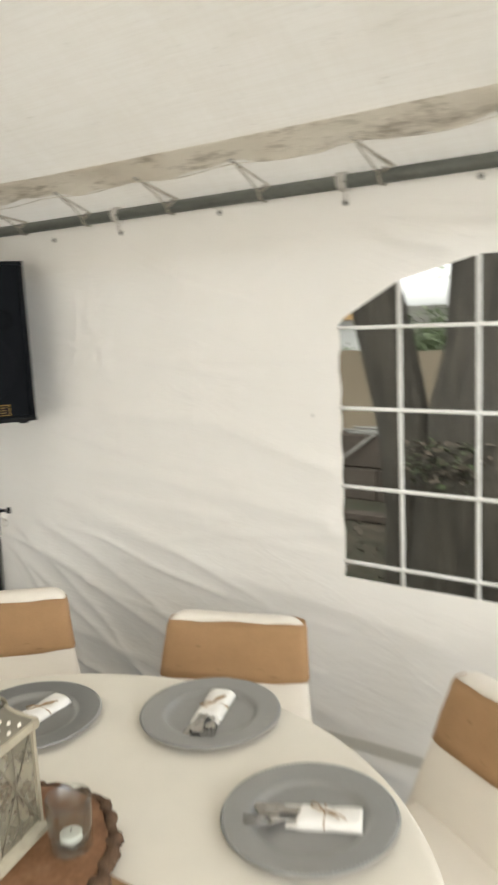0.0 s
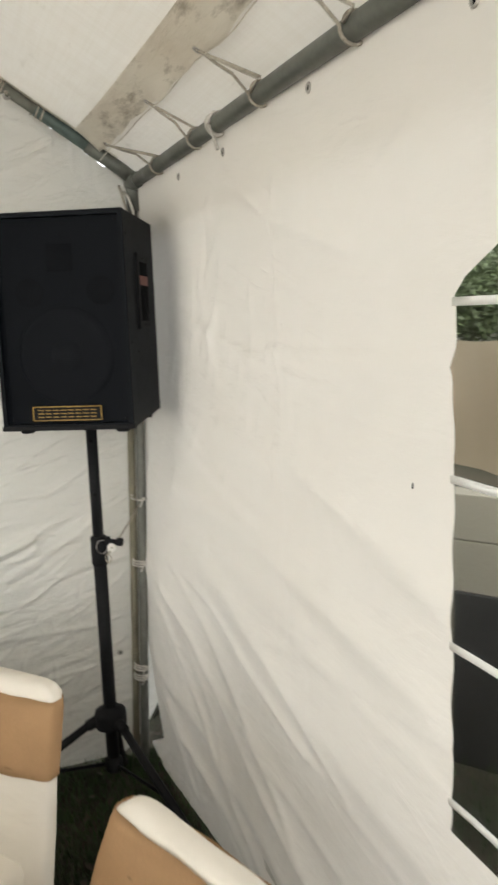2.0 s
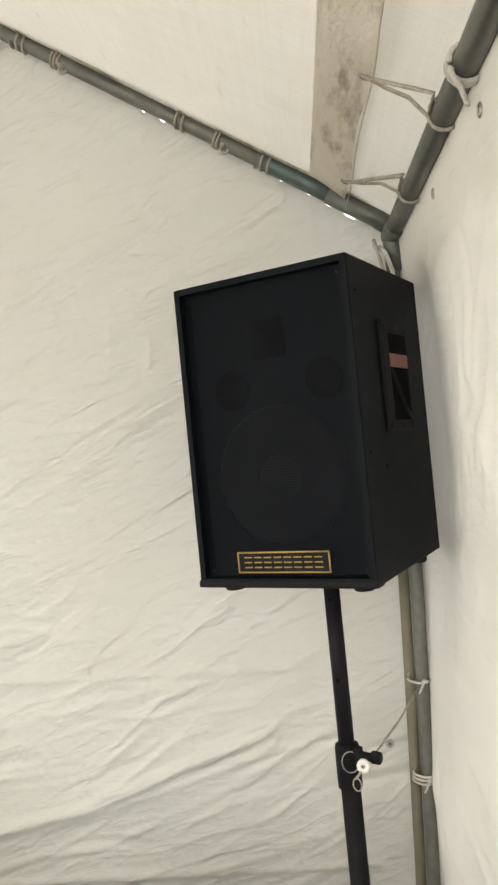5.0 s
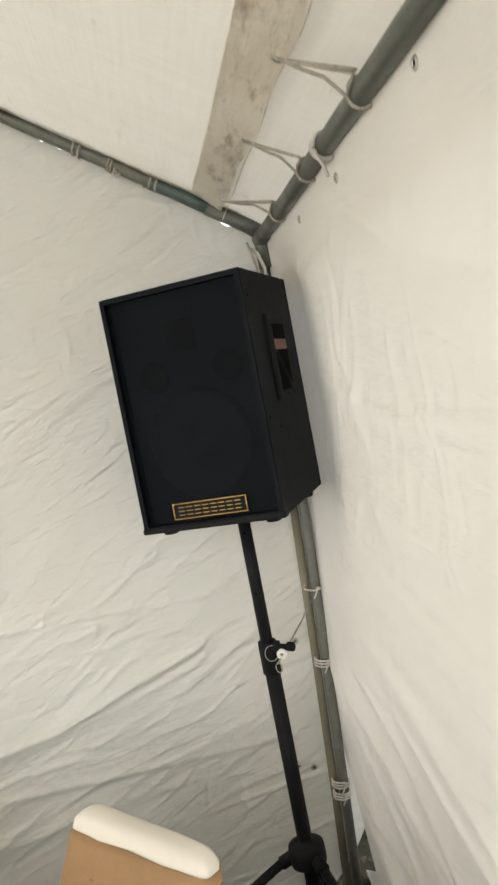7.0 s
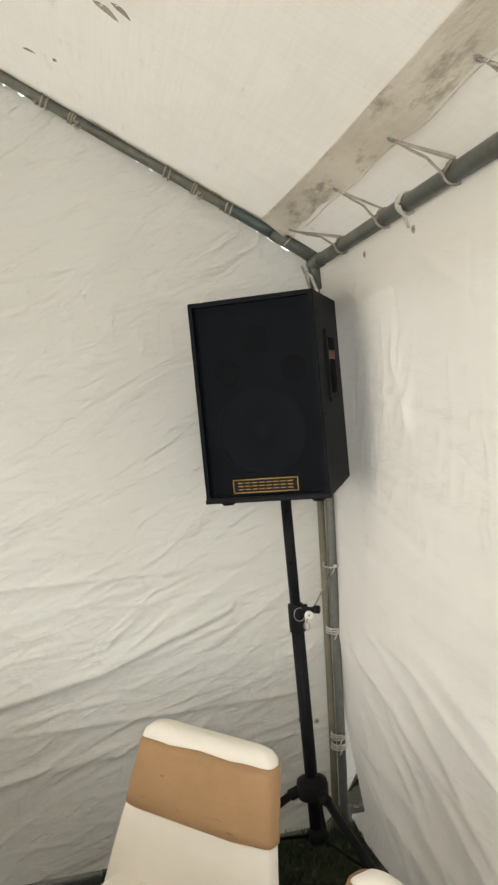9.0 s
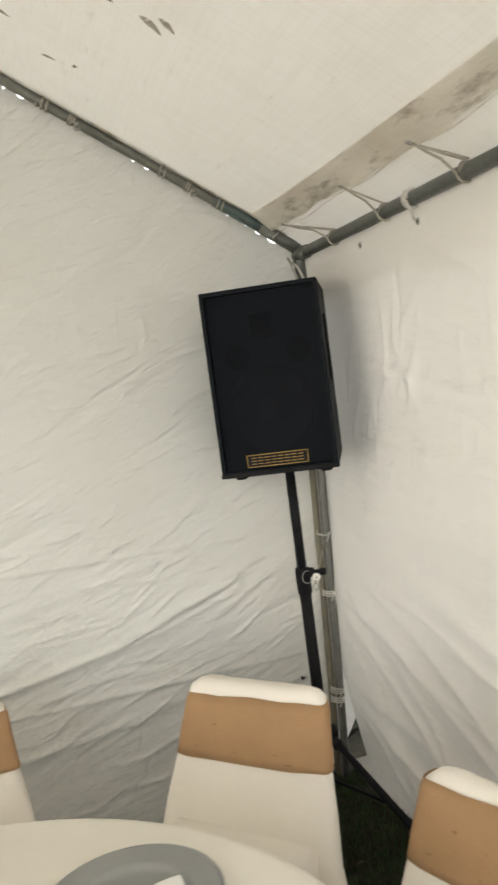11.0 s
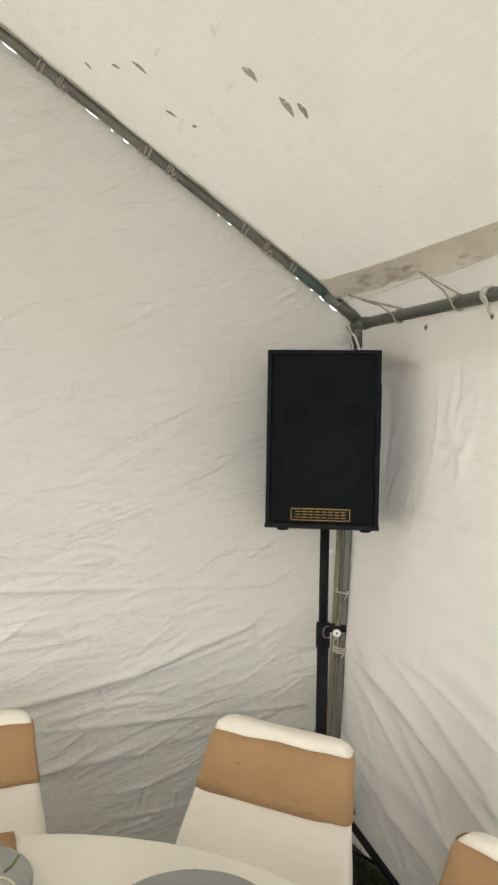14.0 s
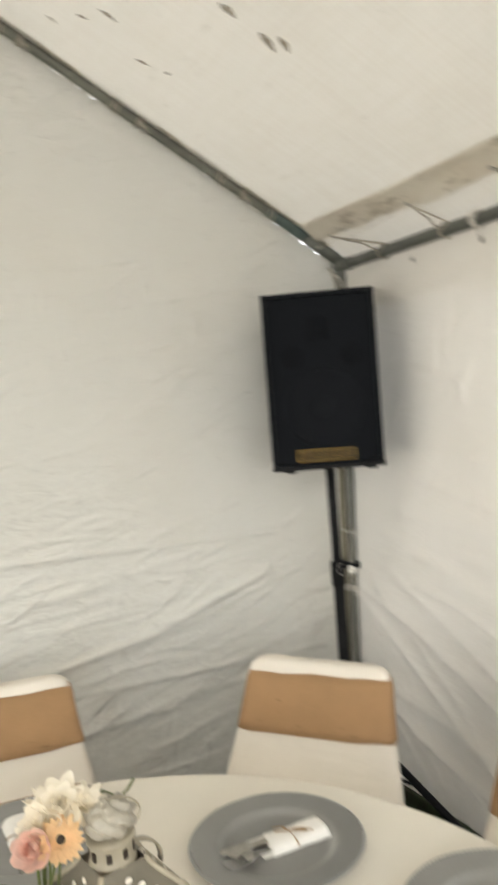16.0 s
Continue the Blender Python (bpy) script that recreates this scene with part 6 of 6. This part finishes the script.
# stucco wall with a black board leaning on it
block = thing("stucco_pier", pose(-2.328, 3.245, 0, 0, 0, 34), "beige stucco pier standing in the yard outside the tent", "pier")
part("body", box(0, 0, 0.41, 0.70, 0.10, 0.82, 0.005), M_STUCCO, block, smooth=False)
part("cap_course", box(0, 0, 0.9015, 0.704, 0.104, 0.163, 0.006), M_STUCCO, block, smooth=False)
board = thing("black_board", pose(-2.2472, 3.2232, 0, 0, 0, 34), "flat black panel leaning on the stucco pier, with a pale mark", "panel")
part("panel", box(0, 0, 0.320, 0.475, 0.022, 0.640, 0.004), M_BOARD, board, smooth=False)
part("mark", joined(*[moved(box(0, 0, 0, 0.016 + 0.008 * math.sin(k * 1.3), 0.002, 0.040, 0.0008), pose(0.135 + 0.007 * math.sin(k * 2.1), -0.0121 - 0.0002 * k, 0.14 + k * 0.034, 0, 14 * math.sin(k * 1.7), 0)) for k in range(9)]), M_CHALK, board, "pale smeared mark", smooth=False)
rag = part("white_rag", moved(tube([(0, 0, 0.0), (0.003, 0, 0.04), (-0.002, 0, 0.10)], 0.026, 10, taper=lambda q: 1 - 0.85 * q), Matrix.Diagonal((1, 0.35, 1, 1))), M_NAPKIN)
rag.matrix_world = pose(-2.012, 3.436, 0.860, 0, 0, 34) @ Matrix.Scale(0.6, 4)
tagged(rag, "small white rag hanging on the pier", "rag")
plant = thing("potted_roses", pose(-2.112, 3.390, 0.9835) @ Matrix.Scale(0.74, 4), "white roses in a green pot on the stucco pier", "potted plant")
part("pot", turned([(0, 0.0005), (0.055, 0.0005), (0.075, 0.13), (0.082, 0.135), (0.082, 0.15), (0.072, 0.15), (0.068, 0.13), (0, 0.125)], 28), M_POT, plant)
lv = []
for k in range(34):
    r = random.Random(k + 400)
    lv.append(moved(leaf(0.075, 0.045, 0.3), pose(r.uniform(-0.03, 0.03), r.uniform(-0.03, 0.03), r.uniform(0.14, 0.26), 0, 0, r.uniform(0, 360)) @ pose(0, 0, 0, r.uniform(-30, 30), r.uniform(-60, 10), 0)))
part("leaves", joined(*lv), M_FOLIAGE, plant)
for k, p in enumerate(((0.03, -0.05, 0.31), (-0.07, -0.04, 0.27), (0.06, 0.03, 0.25), (-0.02, 0.05, 0.30))):
    flower(plant, "rose", pose(*p, 50, 0, k * 40), rose_layers(0.055, 60 + 5 * k), M_PETAL_W, "white rose")

bag = ball(0, 0, 0.07, 0.15, 1.25, 0.8, 0.5, 4)
for v in bag.verts:
    d = noise.noise(v.co * 11) * 0.07 + noise.noise(v.co * 27) * 0.035
    v.co += v.co.normalized() * d
    v.co.z = max(v.co.z, 0.0)
ob = part("plastic_bag", bag, M_BAG)
ob.location = (-2.97, 4.88, 0.012)
tagged(ob, "crumpled pale blue plastic bag on the soil", "bag")


# forked tree just outside
def limb(points, radii, seg=20, seed=1):
    bm = bmesh.new()
    pts = [Vector(p) for p in points]
    fine = []
    for i in range(len(pts) - 1):
        for s in np.linspace(0, 1, 8, endpoint=False):
            p0, p1, p2, p3 = pts[max(i - 1, 0)], pts[i], pts[i + 1], pts[min(i + 2, len(pts) - 1)]
            q = 0.5 * ((2 * p1) + (p2 - p0) * s + (2 * p0 - 5 * p1 + 4 * p2 - p3) * s * s + (3 * p1 - p0 - 3 * p2 + p3) * s ** 3)
            fine.append((q, radii[i] + (radii[i + 1] - radii[i]) * s))
    fine.append((pts[-1], radii[-1]))
    rings = []
    for q, r in fine:
        ringv = []
        for k in range(seg):
            a = 2 * math.pi * k / seg
            v = Vector((math.cos(a), math.sin(a), 0))
            f = 1 + 0.10 * noise.noise(Vector((v.x * 2.2, v.y * 2.2, q.z * 0.8)) + Vector((seed, 0, 0))) + 0.07 * math.sin(a * 6 + seed + q.z) * 0.6 + 0.04 * noise.noise(Vector((v.x * 6, v.y * 6, q.z * 3)))
            ringv.append(bm.verts.new(q + v * r * f))
        rings.append(ringv)
    for a, b in zip(rings, rings[1:]):
        for i in range(seg):
            j = (i + 1) % seg
            bm.faces.new((a[i], a[j], b[j], b[i]))
    bmesh.ops.recalc_face_normals(bm, faces=bm.faces)
    return bm


def crown(cx, cy, cz, rx_, ry_, rz_, clumps, per, size, seed):
    """Many small leaf quads in uneven clumps."""
    r = np.random.RandomState(seed)
    vs, fs = [], []
    for _ in range(clumps):
        d = r.randn(3)
        d /= np.linalg.norm(d)
        c = np.array([cx, cy, cz]) + d * np.array([rx_, ry_, rz_]) * (0.35 + 0.65 * r.rand())
        cr = (0.16 + 0.18 * r.rand()) * min(rx_, rz_)
        for _ in range(per):
            p = c + r.randn(3) * cr * np.array([1, 1, 0.7])
            u, w = r.randn(3), r.randn(3)
            u /= np.linalg.norm(u)
            w -= u * (u @ w)
            w /= np.linalg.norm(w)
            s = size * (0.6 + 0.8 * r.rand())
            b = len(vs)
            vs += [p - u * s, p - w * s * 0.45, p + u * s, p + w * s * 0.45]
            fs.append((b, b + 1, b + 2, b + 3))
    return vs, fs


tree = thing("forked_tree", pose(-1.50, 4.1, 0), "old forked tree with grey furrowed bark beside the tent", "tree")
part("trunk", limb([(0.10, 0.05, -0.1), (0.10, 0.02, 0.35), (0.10, 0.0, 0.75), (0.08, 0.0, 0.98), (0.08, 0.02, 1.06)], [0.46, 0.38, 0.34, 0.22, 0.02], 28, 1), M_TREE, tree)
part("limb", limb([(-0.28, 0.0, -0.05), (-0.30, 0.0, 0.5), (-0.36, -0.02, 1.1), (-0.46, -0.05, 1.6), (-0.62, -0.1, 2.4), (-0.9, -0.1, 4.0)], [0.20, 0.16, 0.145, 0.15, 0.14, 0.10], 20, 4), M_TREE, tree)
part("limb", limb([(0.16, 0.1, 0.3), (0.12, 0.08, 0.8), (0.13, 0.10, 1.1), (0.19, 0.12, 1.4), (0.28, 0.15, 2.0), (0.34, 0.16, 2.6), (0.5, 0.2, 4.2)], [0.34, 0.34, 0.345, 0.32, 0.32, 0.30, 0.20], 26, 8), M_TREE, tree)
part("limb", limb([(0.05, 0.3, 0.7), (-0.08, 0.35, 1.2), (-0.12, 0.4, 1.7), (-0.1, 0.5, 3.0)], [0.20, 0.14, 0.12, 0.08], 16, 12), M_TREE, tree)
vs, fs = crown(0.2, 0.8, 6.5, 3.6, 3.0, 1.5, 150, 70, 0.06, 9)
sheet("crown", vs, fs, M_FOLIAGE, tree, "green leafy crown", smooth=False)
fern = []
for k in range(110):
    r = random.Random(k + 900)
    a = r.uniform(0, 360)
    fern.append(moved(leaf(r.uniform(0.02, 0.05), 0.018, r.uniform(0.2, 0.7)), pose(-0.02 + r.uniform(-0.20, 0.20), -0.30 + r.uniform(-0.06, 0.08), 0.88 + r.uniform(-0.16, 0.08), 0, 0, a) @ pose(0, 0, 0, 0, r.uniform(-60, 10), 0)))
part("fork_plants", joined(*fern), M_FOLIAGE, tree, "small green plants growing in the fork")
dry = []
for k in range(120):
    r = random.Random(k + 1300)
    dry.append(moved(leaf(r.uniform(0.025, 0.055), 0.022, r.uniform(0.2, 0.7)), pose(0.03 + r.uniform(-0.24, 0.20), -0.31 + r.uniform(-0.06, 0.08), 0.90 + r.uniform(-0.14, 0.08), 0, 0, r.uniform(0, 360)) @ pose(0, 0, 0, r.uniform(-40, 40), r.uniform(-40, 20), 0)))
part("dry_leaves", joined(*dry), M_DEAD, tree, "dry brown leaves caught in the fork")

# pale poles lying on the low wall, one leaning on it
for k in range(13):
    r = random.Random(k + 210)
    x, L = -2.98 + r.uniform(-0.05, 0.35), r.uniform(0.6, 0.9)
    lev = k // 4
    e = part("pale_pole", tube([(-L / 2, 0, 0), (0, 0.004, 0.003), (L / 2, 0, 0)], 0.009, 8), M_POLE)
    e.matrix_world = pose(x, 6.06 + 0.03 * (k % 4) + 0.008 * lev, 0.592 + 0.019 * lev, 0, r.uniform(-1.0, 1.0) * lev, r.uniform(-7, 7))
    tagged(e, "pale wooden pole lying in a pile on the low wall", "pole", "poles on the low wall")
e = part("pale_pole", tube([(-3.75, 5.85, 0.016), (-3.35, 5.92, 0.32), (-2.98, 5.985, 0.60)], 0.010, 8), M_POLE)
tagged(e, "pale wooden pole leaning against the low wall", "pole", "poles on the low wall")


kerb = tagged(part("garden_kerb", box(-4.5, 5.45, 0.03, 5.0, 0.12, 0.06, 0.01), M_BLOCK, smooth=False), "low stone kerb in the yard soil", "kerb", kind="structure")


litter = []
r = random.Random(555)
for k in range(420):
    litter.append(moved(leaf(r.uniform(0.03, 0.07), r.uniform(0.02, 0.04), 0.3), pose(r.uniform(-4.6, -1.9), r.uniform(3.5, 5.4), 0.024, r.uniform(-25, 25), r.uniform(-25, 15), r.uniform(0, 360))))
tagged(part("leaf_litter", joined(*litter), M_DEAD), "brown leaf litter on the yard soil", "leaf litter", kind="stuff")

# house beyond the screen: yellow clapboard, a white band below, a porch with lit panels
def pane_window(parent, x, z, ww, hh, y=-0.035, frame_mat=None, glass=None):
    wd = part("window", box(x, y, z, ww + 0.14, 0.06, hh + 0.14, 0.01), frame_mat or M_WHITE, parent, "window with two panes", smooth=False)
    for sgn in (-1, 1):
        part("pane", box(x + sgn * ww / 4, y - 0.034, z, ww / 2 - 0.05, 0.012, hh), glass or M_DARKGLASS, wd, smooth=False)
    return wd


def siding(parent, x0, x1, z0, z1, y, material, step=0.15):
    n = max(1, round((z1 - z0) / step))
    for k in range(n):
        part("siding_board", moved(box((x0 + x1) / 2, y - 0.016, 0, x1 - x0, 0.03, step * 0.96), pose(0, 0, z0 + (k + 0.5) * (z1 - z0) / n, 13, 0, 0)), material, parent, smooth=False)


def gable_roof(x0, x1, y0, y1, z, rise):
    rf = bmesh.new()
    vs = [rf.verts.new(p) for p in ((x0, y0, z), (x1, y0, z), (x1, y1, z), (x0, y1, z), (x0, (y0 + y1) / 2, z + rise), (x1, (y0 + y1) / 2, z + rise))]
    for f in ((0, 1, 5, 4), (2, 3, 4, 5), (0, 4, 3), (1, 2, 5), (3, 2, 1, 0)):
        rf.faces.new([vs[i] for i in f])
    return rf


house = thing("house", pose(-14.9, 18.0, -0.5), "pale yellow clapboard house with a white lower band beyond the screen", "house")
wall_ = part("wall", box(0, 3.5, 1.62, 6.8, 7.0, 3.24), M_YELLOW, house, smooth=False)
siding(wall_, 0.75, 3.4, 1.95, 3.2, 0, M_YELLOW)
siding(wall_, 0.75, 3.4, 0.0, 1.93, 0, M_WHITE, 0.16)
siding(wall_, -3.4, 0.75, 2.95, 3.2, 0, M_YELLOW)
part("roof", gable_roof(-3.65, 3.65, -0.3, 7.3, 3.22, 0.5), M_ROOFTILE, house, smooth=False)
pane_window(house, 1.86, 2.35, 1.36, 0.56)
for x in (-2.75, -1.55, -0.3):
    # porch bays: dark glazing over a white panel, between ochre posts
    pane_window(house, x, 2.47, 0.92, 0.70, frame_mat=M_OCHRE)
    part("porch_panel", box(x, -0.03, 1.48, 0.92, 0.05, 0.56, 0.01), M_WHITE, house, "white panel below the glazing", smooth=False)
for x in (-3.36, -2.15, -0.93, 0.36):
    part("porch_post", box(x, -0.05, 1.55, 0.16, 0.10, 3.1, 0.01), M_OCHRE, house, smooth=False)
part("porch_beam", box(-1.5, -0.06, 1.92, 3.9, 0.09, 0.12, 0.01), M_OCHRE, house, smooth=False)

shed = thing("shed", pose(-10.78, 17.6, -0.5), "low white shed with a dark window beside the yellow house", "shed")
shed_wall = part("wall", box(0, 1.1, 0.92, 1.36, 2.2, 1.84), M_WHITE, shed, smooth=False)
siding(shed_wall, -0.68, 0.68, 0.0, 1.0, 0, M_WHITE, 0.16)
part("roof", gable_roof(-0.8, 0.86, -0.2, 2.4, 1.86, 0.55), M_OCHRE, shed, smooth=False)
pane_window(shed, 0.0, 1.32, 0.86, 0.34)

utility = part("utility_pole", tube([(0, 0, -0.6), (0.02, 0, 1.2), (0, 0, 3.2)], 0.10, 12), M_POLE)
utility.location = (-18.6, 17.2, 0)
tagged(utility, "grey wooden pole beside the yellow house", "pole")

for k, (x, y, hgt, s, clumps) in enumerate(((-18.9, 15.6, 2.4, 1.9, 170), (-26.0, 17.0, 4.0, 4.0, 140), (-21.5, 24.5, 4.3, 3.4, 170), (-27.0, 25.0, 4.6, 4.4, 170), (-6.0, 26.0, 4.4, 4.0, 34), (2.0, 20.0, 4.5, 4.0, 110), (-4.7, 11.5, 1.25, 0.95, 120), (-9.2, 16.5, 0.6, 0.8, 90))):
    e = thing("tree", pose(x, y, -0.5), "leafy green tree beyond the screen", "tree", "trees beyond the screen")
    part("trunk", limb([(0, 0, 0), (0.1, 0, hgt * 0.5), (0.0, 0.1, hgt)], [0.06 * hgt, 0.045 * hgt, 0.02 * hgt], 12, k + 20), M_TREE, e)
    vs, fs = crown(0, 0, hgt, s, s * 0.8, s * 0.75, clumps, 60, 0.045 * s, 50 + k)
    sheet("crown", vs, fs, M_FOLIAGE, e, "green crown of small leaves", smooth=False)

# block courses of the low wall
for c in range(2):
    me = bpy.data.meshes.new("block")
    b = box(0, 0, 0, 0.58, 0.26, 0.284, 0.010, 1)
    b.to_mesh(me)
    b.free()
    me.materials.append(M_BLOCK)
    for k in range(16):
        x = -3.56 + 0.29 + (0.59 * k) + (0.0 if c == 0 else 0.25)
        ob = new("block", me)
        ob.parent = low_wall
        rr = random.Random(900 + 20 * c + k)
        ob.matrix_local = pose(x, rr.uniform(-0.006, 0.006), 0.146 + 0.294 * c, 0, 0, rr.uniform(-0.6, 0.6))
